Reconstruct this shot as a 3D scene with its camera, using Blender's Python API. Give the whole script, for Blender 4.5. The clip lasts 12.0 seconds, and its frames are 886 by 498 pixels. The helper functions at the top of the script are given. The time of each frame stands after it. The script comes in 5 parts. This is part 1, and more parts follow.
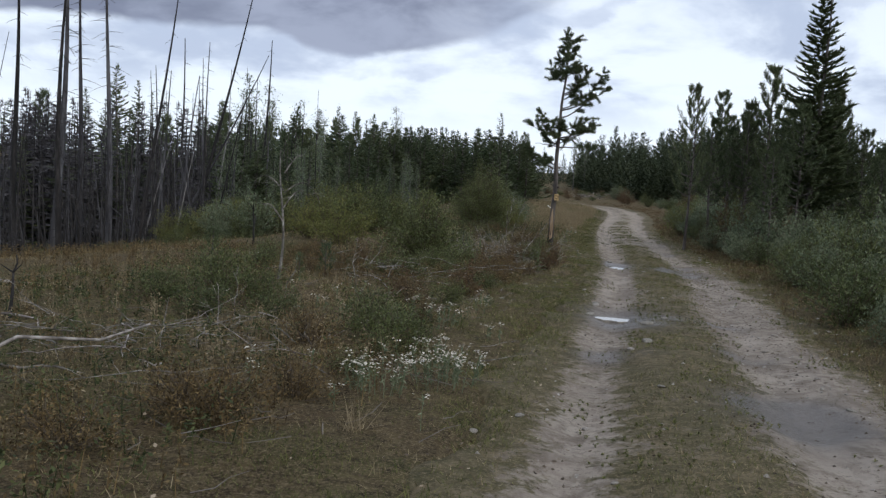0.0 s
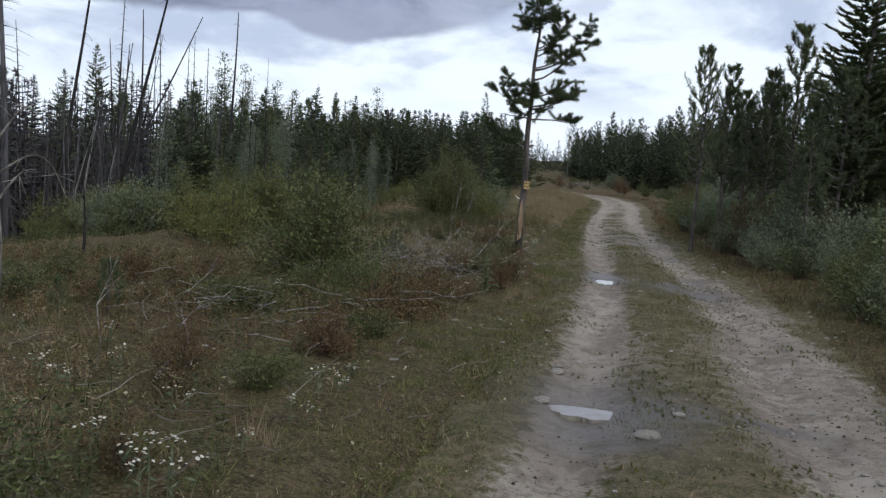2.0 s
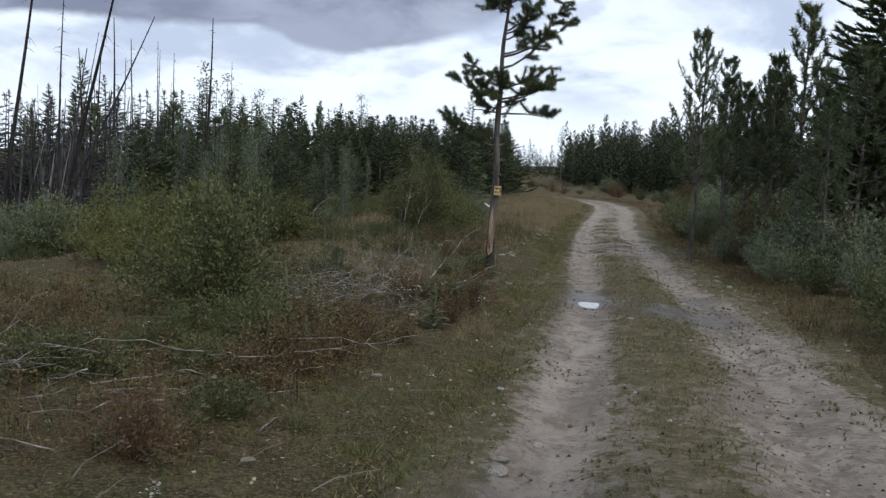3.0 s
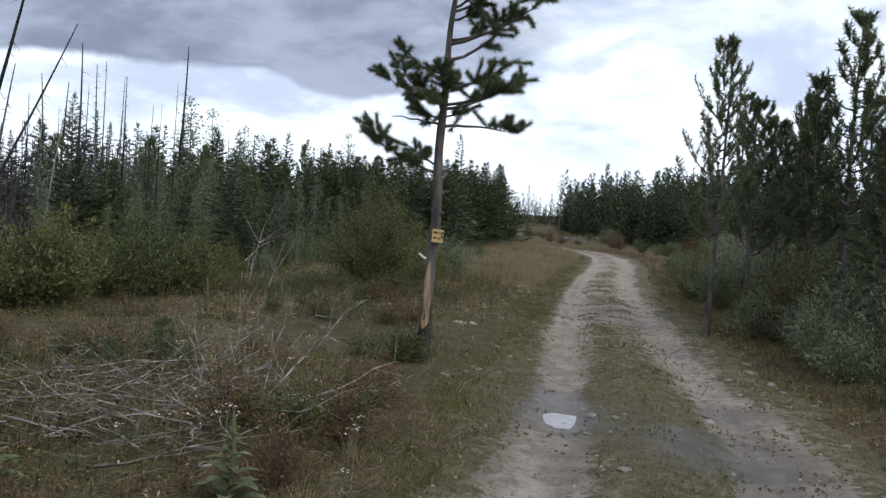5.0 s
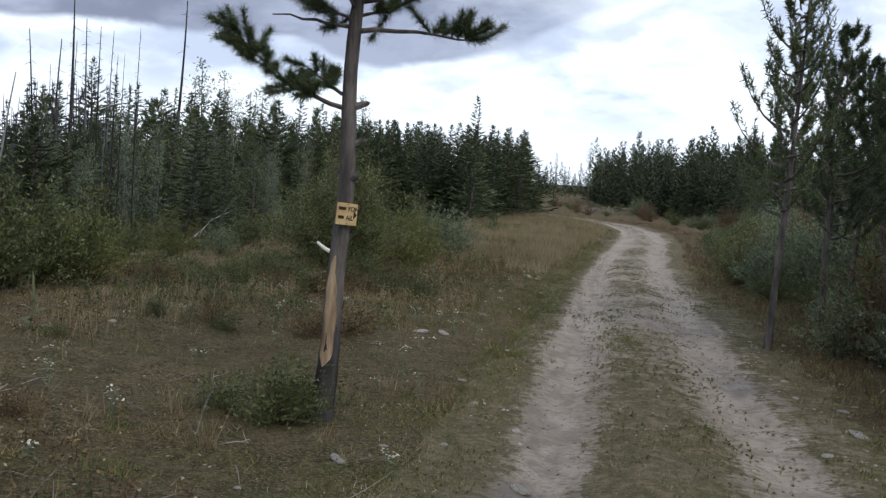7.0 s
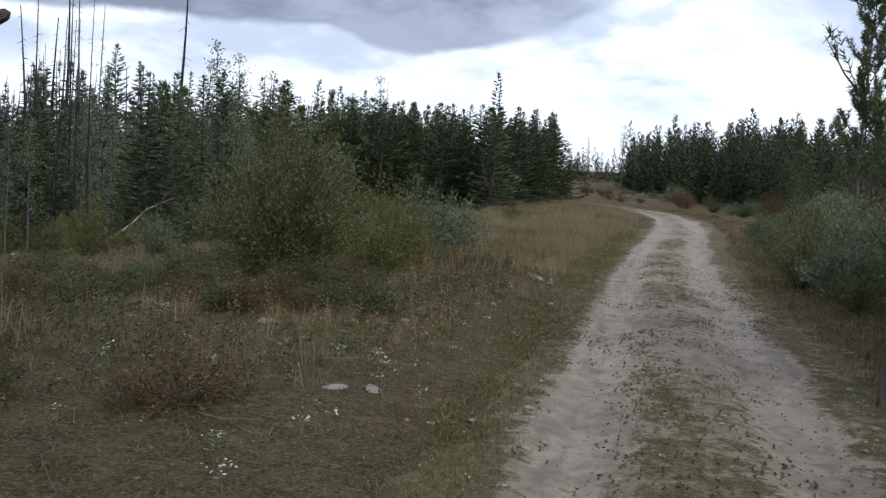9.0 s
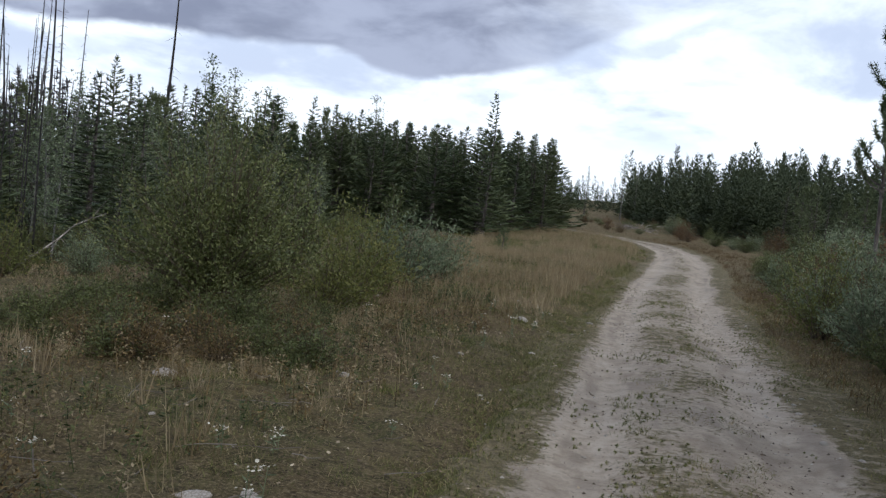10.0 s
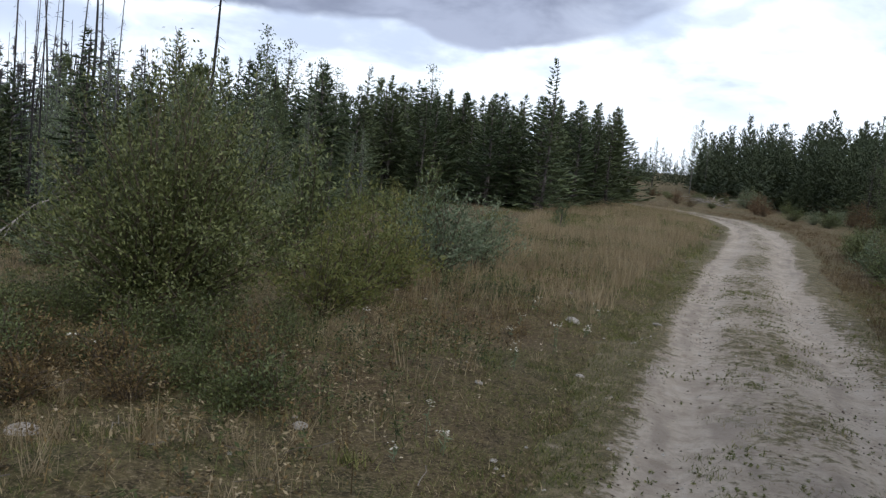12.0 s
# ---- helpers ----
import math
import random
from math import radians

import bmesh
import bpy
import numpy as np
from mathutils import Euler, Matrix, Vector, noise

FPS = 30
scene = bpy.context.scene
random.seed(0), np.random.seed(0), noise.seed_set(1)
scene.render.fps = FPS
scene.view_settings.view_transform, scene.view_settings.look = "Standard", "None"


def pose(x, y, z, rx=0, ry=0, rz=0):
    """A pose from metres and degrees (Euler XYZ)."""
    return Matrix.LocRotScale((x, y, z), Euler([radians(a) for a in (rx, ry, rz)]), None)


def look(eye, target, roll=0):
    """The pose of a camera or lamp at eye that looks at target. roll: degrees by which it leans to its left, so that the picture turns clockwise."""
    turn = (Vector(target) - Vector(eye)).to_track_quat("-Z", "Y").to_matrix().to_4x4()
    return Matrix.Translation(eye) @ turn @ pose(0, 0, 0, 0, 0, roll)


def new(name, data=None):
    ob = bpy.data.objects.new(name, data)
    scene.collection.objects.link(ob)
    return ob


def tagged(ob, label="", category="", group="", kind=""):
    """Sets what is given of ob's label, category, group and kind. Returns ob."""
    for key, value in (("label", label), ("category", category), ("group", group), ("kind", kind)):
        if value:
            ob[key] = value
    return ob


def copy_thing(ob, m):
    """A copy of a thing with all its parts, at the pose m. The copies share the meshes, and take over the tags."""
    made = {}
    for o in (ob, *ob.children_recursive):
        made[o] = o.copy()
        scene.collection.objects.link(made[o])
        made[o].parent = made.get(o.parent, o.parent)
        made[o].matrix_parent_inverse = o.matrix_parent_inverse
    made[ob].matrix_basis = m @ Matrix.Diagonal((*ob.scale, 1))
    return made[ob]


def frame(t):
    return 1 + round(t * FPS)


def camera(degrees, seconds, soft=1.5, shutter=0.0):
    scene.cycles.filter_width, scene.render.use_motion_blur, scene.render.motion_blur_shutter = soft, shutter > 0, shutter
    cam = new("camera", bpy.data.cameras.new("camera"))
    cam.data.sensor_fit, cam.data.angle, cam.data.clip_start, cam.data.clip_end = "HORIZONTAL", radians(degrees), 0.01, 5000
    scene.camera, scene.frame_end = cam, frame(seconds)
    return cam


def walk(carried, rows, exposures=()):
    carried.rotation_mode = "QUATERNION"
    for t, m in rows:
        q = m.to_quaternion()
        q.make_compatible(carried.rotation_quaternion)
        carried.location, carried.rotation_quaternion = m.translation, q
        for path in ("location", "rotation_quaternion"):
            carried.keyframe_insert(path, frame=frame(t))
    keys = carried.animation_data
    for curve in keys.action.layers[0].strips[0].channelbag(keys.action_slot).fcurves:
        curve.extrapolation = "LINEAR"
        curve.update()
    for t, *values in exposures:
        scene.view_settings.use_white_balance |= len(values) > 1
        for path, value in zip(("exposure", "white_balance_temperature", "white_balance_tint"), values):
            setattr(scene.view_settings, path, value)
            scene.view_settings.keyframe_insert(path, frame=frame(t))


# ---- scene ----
cam = camera(50.6, 12.0, soft=1.35)
METRES, EYE, TILT, LEAN, TURN = 29.0, 1.64, 1.2, 0.0, 0.0
ROWS = [
    (0.0, 0.0, 0.0, 0.0, 0.34, -6.01, -3.23),
    (0.5, 0.0107, 0.0527, -0.0026, 0.0, -5.44, -4.07),
    (1.0, 0.0229, 0.1079, -0.0042, 0.41, -6.91, -3.11),
    (1.5, 0.0332, 0.1603, -0.0063, 0.02, -5.13, -3.98),
    (2.0, 0.0444, 0.2125, -0.0082, 0.19, -6.76, -3.65),
    (2.5, 0.0568, 0.2619, -0.0097, -0.04, -5.75, -2.42),
    (4.5, 0.0988, 0.4495, -0.0202, -0.42, -9.07, -2.7),
    (5.0, 0.1065, 0.4908, -0.0198, 0.06, -3.42, -3.9),
    (5.5, 0.1145, 0.5321, -0.0212, -0.18, -2.88, -4.59),
    (6.0, 0.1238, 0.573, -0.0206, 0.78, -5.28, -3.38),
    (6.5, 0.1315, 0.613, -0.0218, 1.65, -6.0, -2.83),
    (7.0, 0.1369, 0.6516, -0.0226, 1.91, -5.43, -4.22),
    (9.0, 0.1606, 0.8018, -0.0294, 3.93, -6.33, -3.89),
    (9.5, 0.1656, 0.8416, -0.0307, 3.97, -5.07, -4.75),
    (10.0, 0.1706, 0.8801, -0.0316, 4.01, -4.87, -5.81),
    (10.5, 0.1761, 0.9149, -0.0306, 4.46, -4.41, -4.57),
    (11.0, 0.1791, 0.9442, -0.0325, 5.84, -5.72, -3.35),
    (11.5, 0.1791, 0.967, -0.034, 7.12, -6.55, -4.69),
    (12.0, 0.1793, 0.9813, -0.0336, 7.99, -6.86, -5.33),
]
walk(cam, [(t, pose(0, 0, EYE, TILT, LEAN, TURN) @ pose(METRES * x, METRES * y, METRES * z, 90 + pitch, roll, yaw)) for t, x, y, z, yaw, pitch, roll in ROWS],
     [(0.0, 0.28), (2.5, 0.33), (5.5, 0.57), (9.5, 0.55), (12.0, 0.62)])

# ---------------------------------------------------------------- sky and sun
SUN_EL, SUN_AZ = radians(42), radians(150)
world = bpy.data.worlds.new("overcast_sky")
scene.world = world
world.use_nodes = True


class Nodes:
    """Short-hand for wiring a node tree."""

    def __init__(self, tree):
        self.tree = tree
        tree.nodes.clear()

    def add(self, kind, **values):
        n = self.tree.nodes.new(kind)
        for key, value in values.items():
            setattr(n, key, value)
        return n

    def put(self, value, socket):
        if isinstance(value, (int, float, tuple, list)):
            socket.default_value = value
        else:
            self.tree.links.new(value, socket)

    def maths(self, op, a, b=0.0, c=0.0, clamp=False):
        n = self.add("ShaderNodeMath", operation=op, use_clamp=clamp)
        for s, v in zip(n.inputs, (a, b, c)):
            self.put(v, s)
        return n.outputs[0]

    def vec(self, op, a, b=(0, 0, 0)):
        n = self.add("ShaderNodeVectorMath", operation=op)
        self.put(a, n.inputs[0])
        self.put(b, n.inputs[1])
        return n.outputs[0]

    def noise(self, vector, scale, detail=4.0, rough=0.55, distortion=0.0):
        n = self.add("ShaderNodeTexNoise")
        self.put(vector, n.inputs["Vector"])
        n.inputs["Scale"].default_value = scale
        n.inputs["Detail"].default_value = detail
        n.inputs["Roughness"].default_value = rough
        n.inputs["Distortion"].default_value = distortion
        return n.outputs[0]

    def step(self, value, lo, hi, to_lo=0.0, to_hi=1.0):
        n = self.add("ShaderNodeMapRange", interpolation_type="SMOOTHSTEP")
        for s, v in zip(n.inputs, (value, lo, hi, to_lo, to_hi)):
            self.put(v, s)
        return n.outputs[0]

    def mix(self, f, a, b, blend="MIX"):
        n = self.add("ShaderNodeMix", data_type="RGBA", blend_type=blend)
        self.put(f, n.inputs[0])
        self.put(a if not isinstance(a, tuple) else (*a, 1)[:4], n.inputs[6])
        self.put(b if not isinstance(b, tuple) else (*b, 1)[:4], n.inputs[7])
        return n.outputs[2]

    def bump(self, height, strength, distance):
        n = self.add("ShaderNodeBump")
        n.inputs["Strength"].default_value = strength
        n.inputs["Distance"].default_value = distance
        self.put(height, n.inputs["Height"])
        return n.outputs[0]


def build_sky():
    w = Nodes(world.node_tree)
    coord = w.add("ShaderNodeTexCoord").outputs["Generated"]
    xyz = w.add("ShaderNodeSeparateXYZ")
    w.put(coord, xyz.inputs[0])
    dx, dy, dz = xyz.outputs
    up = w.maths("MAXIMUM", dz, 0.0)
    lift = w.maths("ADD", up, 0.10)
    flat = w.add("ShaderNodeCombineXYZ")
    w.put(w.maths("DIVIDE", dx, lift), flat.inputs[0])
    w.put(w.maths("DIVIDE", dy, lift), flat.inputs[1])
    plan = flat.outputs[0]
    big = w.noise(w.vec("ADD", plan, (3.1, 1.4, 0.0)), 0.55, 6.0, 0.55, 0.3)
    small = w.noise(w.vec("MULTIPLY", coord, (1.0, 1.0, 2.3)), 5.5, 6.0, 0.56, 0.3)
    # the heavy cloud bank ahead, with a lumpy underside
    ahead = w.maths("MAXIMUM", dy, 0.05)
    a = w.maths("DIVIDE", dx, ahead)
    b = w.maths("DIVIDE", dz, ahead)
    puff = w.add("ShaderNodeCombineXYZ")
    w.put(a, puff.inputs[0])
    w.put(w.maths("MULTIPLY", b, 2.2), puff.inputs[1])
    lumps = w.maths("SUBTRACT", w.noise(puff.outputs[0], 9.0, 5.0, 0.55, 0.3), 0.5)
    wob = w.maths("MULTIPLY", lumps, 0.095)
    b2 = w.maths("ADD", b, wob)
    # height of the bank's underside along the horizon
    under = w.add("ShaderNodeFloatCurve")
    points = under.mapping.curves[0].points
    shape = [(0.0, 0.205), (0.2, 0.175), (0.3, 0.160), (0.44, 0.142), (0.60, 0.137), (0.75, 0.132), (0.82, 0.131), (0.85, 0.117), (0.94, 0.116), (1.0, 0.130)]
    tail = [(1.07, 0.158), (1.2, 0.22)]
    points[0].location, points[1].location = (0.0, shape[0][1] * 2), (1.0, tail[-1][1] * 2)
    for px, pz in shape[1:] + tail[:-1]:
        points.new(px / 1.2, pz * 2)
    under.mapping.update()
    w.put(w.maths("DIVIDE", w.maths("ADD", a, 1.0), 1.2, clamp=True), under.inputs["Value"])
    base = w.maths("MULTIPLY", under.outputs[0], 0.5)
    depth = w.maths("SUBTRACT", w.maths("ADD", b, w.maths("MULTIPLY", lumps, 0.035)), base)
    bank = w.maths("MULTIPLY", w.step(depth, -0.002, 0.010), w.step(w.maths("ADD", a, w.maths("MULTIPLY", wob, 2.0)), 0.20, -0.06))
    bank = w.maths("MULTIPLY", bank, w.step(dy, 0.1, 0.3))
    # a thin grey roll hanging just below it
    roll = w.maths("MULTIPLY", w.step(w.maths("ADD", depth, w.maths("MULTIPLY", lumps, 0.03)), -0.028, -0.020), w.step(depth, -0.006, -0.014))
    roll = w.maths("MULTIPLY", w.maths("MULTIPLY", roll, w.step(lumps, -0.12, 0.12)), w.step(dy, 0.1, 0.3))
    grey = w.step(w.maths("ADD", w.maths("MULTIPLY", big, 0.25), w.maths("MULTIPLY", small, 0.75)), 0.415, 0.575)
    high = w.step(dz, 0.035, 0.10)
    grey = w.maths("MULTIPLY", w.maths("MULTIPLY", grey, high), 0.95)
    cloud = w.mix(w.step(dz, 0.07, 0.42), (0.76, 0.848, 0.965), (0.56, 0.62, 0.75))
    cloud = w.mix(grey, cloud, (0.42, 0.495, 0.65))
    shade = w.mix(w.step(w.maths("ADD", lumps, w.maths("MULTIPLY", w.maths("SUBTRACT", big, 0.5), 0.8)), -0.14, 0.2), (0.165, 0.19, 0.275), (0.30, 0.34, 0.455))
    cloud = w.mix(w.maths("MULTIPLY", roll, 0.55), cloud, (0.44, 0.51, 0.66))
    cloud = w.mix(w.maths("MULTIPLY", bank, 0.95), cloud, shade)
    sky = w.add("ShaderNodeTexSky", sky_type="NISHITA", sun_disc=False, sun_elevation=SUN_EL, sun_rotation=SUN_AZ)
    clear = w.add("ShaderNodeBackground")
    w.put(sky.outputs[0], clear.inputs[0])
    clear.inputs[1].default_value = 0.10
    cover = w.add("ShaderNodeBackground")
    w.put(cloud, cover.inputs[0])
    cover.inputs[1].default_value = 1.0
    blend = w.add("ShaderNodeMixShader")
    w.put(w.step(big, 0.24, 0.34, 0.85, 0.98), blend.inputs[0])
    w.tree.links.new(clear.outputs[0], blend.inputs[1])
    w.tree.links.new(cover.outputs[0], blend.inputs[2])
    out = w.add("ShaderNodeOutputWorld")
    w.tree.links.new(blend.outputs[0], out.inputs[0])


build_sky()
sun_data = bpy.data.lights.new("sun", "SUN")
sun_data.energy, sun_data.angle, sun_data.color = 1.0, radians(32), (1.0, 0.95, 0.88)
sun = new("sun", sun_data)
sun.matrix_world = look((0, 0, 0), (-math.sin(SUN_AZ) * math.cos(SUN_EL), -math.cos(SUN_AZ) * math.cos(SUN_EL), -math.sin(SUN_EL)))


# ---------------------------------------------------------------- materials
def surface(name, ramp, scale=6.0, rough=0.9, bump=0.3, bump_scale=40.0, island=0.0, thing=0.0, translucent=0.0, coords="Object", spec=0.25, stretch=None):
    """A noise-coloured surface: ramp is a list of colours from low to high; island and thing vary it per piece and per object."""
    m = bpy.data.materials.new(name)
    m.use_nodes = True
    w = Nodes(m.node_tree)
    coord = w.add("ShaderNodeTexCoord").outputs[coords]
    if stretch:
        mp = w.add("ShaderNodeMapping")
        w.put(coord, mp.inputs[0])
        mp.inputs["Scale"].default_value = stretch
        coord = mp.outputs[0]
    value = w.noise(coord, scale, 5.0, 0.6)
    value = w.step(value, 0.28, 0.72)
    if island:
        geo = w.add("ShaderNodeNewGeometry").outputs["Random Per Island"]
        value = w.maths("ADD", w.maths("MULTIPLY", value, 1 - island), w.maths("MULTIPLY", geo, island))
    cr = w.add("ShaderNodeValToRGB")
    w.put(value, cr.inputs[0])
    while len(cr.color_ramp.elements) < len(ramp):
        cr.color_ramp.elements.new(0.5)
    for i, c in enumerate(ramp):
        cr.color_ramp.elements[i].position = i / (len(ramp) - 1)
        cr.color_ramp.elements[i].color = (*c, 1)
    colour = cr.outputs[0]
    if thing:
        rnd = w.add("ShaderNodeObjectInfo").outputs["Random"]
        hsv = w.add("ShaderNodeHueSaturation")
        w.put(w.maths("ADD", w.maths("MULTIPLY", rnd, 0.06 * thing), 0.5 - 0.03 * thing), hsv.inputs["Hue"])
        w.put(w.maths("ADD", w.maths("MULTIPLY", rnd, -0.7 * thing), 1 + 0.35 * thing), hsv.inputs["Value"])
        w.put(colour, hsv.inputs["Color"])
        colour = hsv.outputs[0]
    p = w.add("ShaderNodeBsdfPrincipled")
    w.put(colour, p.inputs["Base Color"])
    p.inputs["Roughness"].default_value = rough
    p.inputs["Specular IOR Level"].default_value = spec
    if bump:
        w.put(w.bump(w.noise(coord, bump_scale, 4.0, 0.65), bump, 0.02), p.inputs["Normal"])
    out = w.add("ShaderNodeOutputMaterial")
    if translucent:
        t = w.add("ShaderNodeBsdfTranslucent")
        w.put(colour, t.inputs[0])
        mx = w.add("ShaderNodeMixShader")
        mx.inputs[0].default_value = translucent
        w.tree.links.new(p.outputs[0], mx.inputs[1])
        w.tree.links.new(t.outputs[0], mx.inputs[2])
        w.tree.links.new(mx.outputs[0], out.inputs[0])
    else:
        w.tree.links.new(p.outputs[0], out.inputs[0])
    return m


M_NEEDLE = surface("pine_needles", [(0.04, 0.056, 0.025), (0.084, 0.11, 0.05), (0.17, 0.195, 0.1)], 1.5, 0.65, 0, island=0.6, thing=0.5, translucent=0.15)
M_SPRUCE = surface("spruce_needles", [(0.034, 0.047, 0.023), (0.072, 0.095, 0.043), (0.14, 0.168, 0.078)], 1.2, 0.7, 0, island=0.55, thing=0.6, translucent=0.12)
M_FARWOOD = surface("distant_needles", [(0.024, 0.034, 0.019), (0.045, 0.06, 0.029), (0.085, 0.102, 0.05)], 0.35, 0.75, 0, island=0.55)
M_DEADTWIG = surface("dead_twigs", [(0.036, 0.034, 0.037), (0.07, 0.066, 0.07), (0.12, 0.115, 0.118)], 1.0, 0.9, 0, island=0.5, thing=0.5)
M_WILLOW = surface("willow_leaves", [(0.027, 0.038, 0.012), (0.076, 0.094, 0.03), (0.2, 0.222, 0.088)], 2.0, 0.5, 0, island=0.7, thing=0.4, translucent=0.2, spec=0.3)
M_YELLOW = surface("yellowing_leaves", [(0.07, 0.084, 0.025), (0.14, 0.148, 0.044), (0.23, 0.215, 0.07)], 2.0, 0.6, 0, island=0.65, thing=0.4, translucent=0.3)
M_GREYLEAF = surface("grey_green_leaves", [(0.062, 0.084, 0.048), (0.135, 0.168, 0.094), (0.26, 0.29, 0.185)], 2.0, 0.6, 0, island=0.65, thing=0.4, translucent=0.25)
M_RUST = surface("autumn_leaves", [(0.06, 0.042, 0.022), (0.12, 0.075, 0.036), (0.18, 0.125, 0.06)], 2.0, 0.7, 0, island=0.7, thing=0.4, translucent=0.25)
M_BARK = surface("pine_bark", [(0.04, 0.035, 0.032), (0.095, 0.083, 0.074), (0.165, 0.146, 0.132)], 9.0, 0.95, 0.9, 55.0, stretch=(1, 1, 0.25))
M_SNAG = surface("weathered_dead_wood", [(0.028, 0.027, 0.029), (0.058, 0.056, 0.059), (0.13, 0.127, 0.13)], 7.0, 0.9, 0.6, 60.0, thing=1.0, stretch=(1, 1, 0.12))
M_CHAR = surface("charred_wood", [(0.012, 0.011, 0.011), (0.026, 0.024, 0.023), (0.06, 0.054, 0.051)], 8.0, 0.85, 0.7, 50.0, thing=0.6, stretch=(1, 1, 0.2))
M_PALE = surface("bleached_wood", [(0.13, 0.125, 0.12), (0.21, 0.2, 0.19), (0.32, 0.31, 0.295)], 9.0, 0.85, 0.5, 70.0, stretch=(1, 1, 0.12))
M_ASPEN = surface("aspen_bark", [(0.07, 0.07, 0.062), (0.13, 0.13, 0.115), (0.21, 0.21, 0.185)], 7.0, 0.9, 0.4, 50.0)
M_TWIG = surface("grey_twigs", [(0.07, 0.06, 0.05), (0.15, 0.13, 0.11), (0.26, 0.23, 0.20)], 6.0, 0.9, 0, island=0.6)
M_STEM = surface("shrub_stems", [(0.04, 0.03, 0.022), (0.09, 0.07, 0.05), (0.16, 0.13, 0.10)], 6.0, 0.9, 0, island=0.5)


def ground_material():
    m = bpy.data.materials.new("forest_floor")
    m.use_nodes = True
    w = Nodes(m.node_tree)
    coord = w.add("ShaderNodeTexCoord").outputs["Object"]
    patch = w.step(w.noise(coord, 0.35, 4.0, 0.6), 0.38, 0.62)
    mid = w.step(w.noise(coord, 2.6, 5.0, 0.65), 0.36, 0.64)
    small = w.step(w.noise(coord, 11.0, 5.0, 0.7), 0.36, 0.66)
    fine = w.noise(coord, 38.0, 5.0, 0.7)
    c = w.mix(patch, (0.105, 0.070, 0.038), (0.072, 0.078, 0.030))
    c = w.mix(w.maths("MULTIPLY", mid, 0.75), c, (0.165, 0.128, 0.066))
    c = w.mix(w.maths("MULTIPLY", small, 0.8), c, (0.032, 0.024, 0.016))
    c = w.mix(w.step(fine, 0.44, 0.7), c, (0.235, 0.185, 0.11))
    c = w.mix(w.step(w.noise(coord, 90.0, 2.0), 0.64, 0.72), c, (0.26, 0.21, 0.14))
    p = w.add("ShaderNodeBsdfPrincipled")
    w.put(c, p.inputs["Base Color"])
    p.inputs["Roughness"].default_value = 1.0
    p.inputs["Specular IOR Level"].default_value = 0.1
    w.put(w.bump(fine, 0.9, 0.05), p.inputs["Normal"])
    out = w.add("ShaderNodeOutputMaterial")
    w.tree.links.new(p.outputs[0], out.inputs[0])
    return m


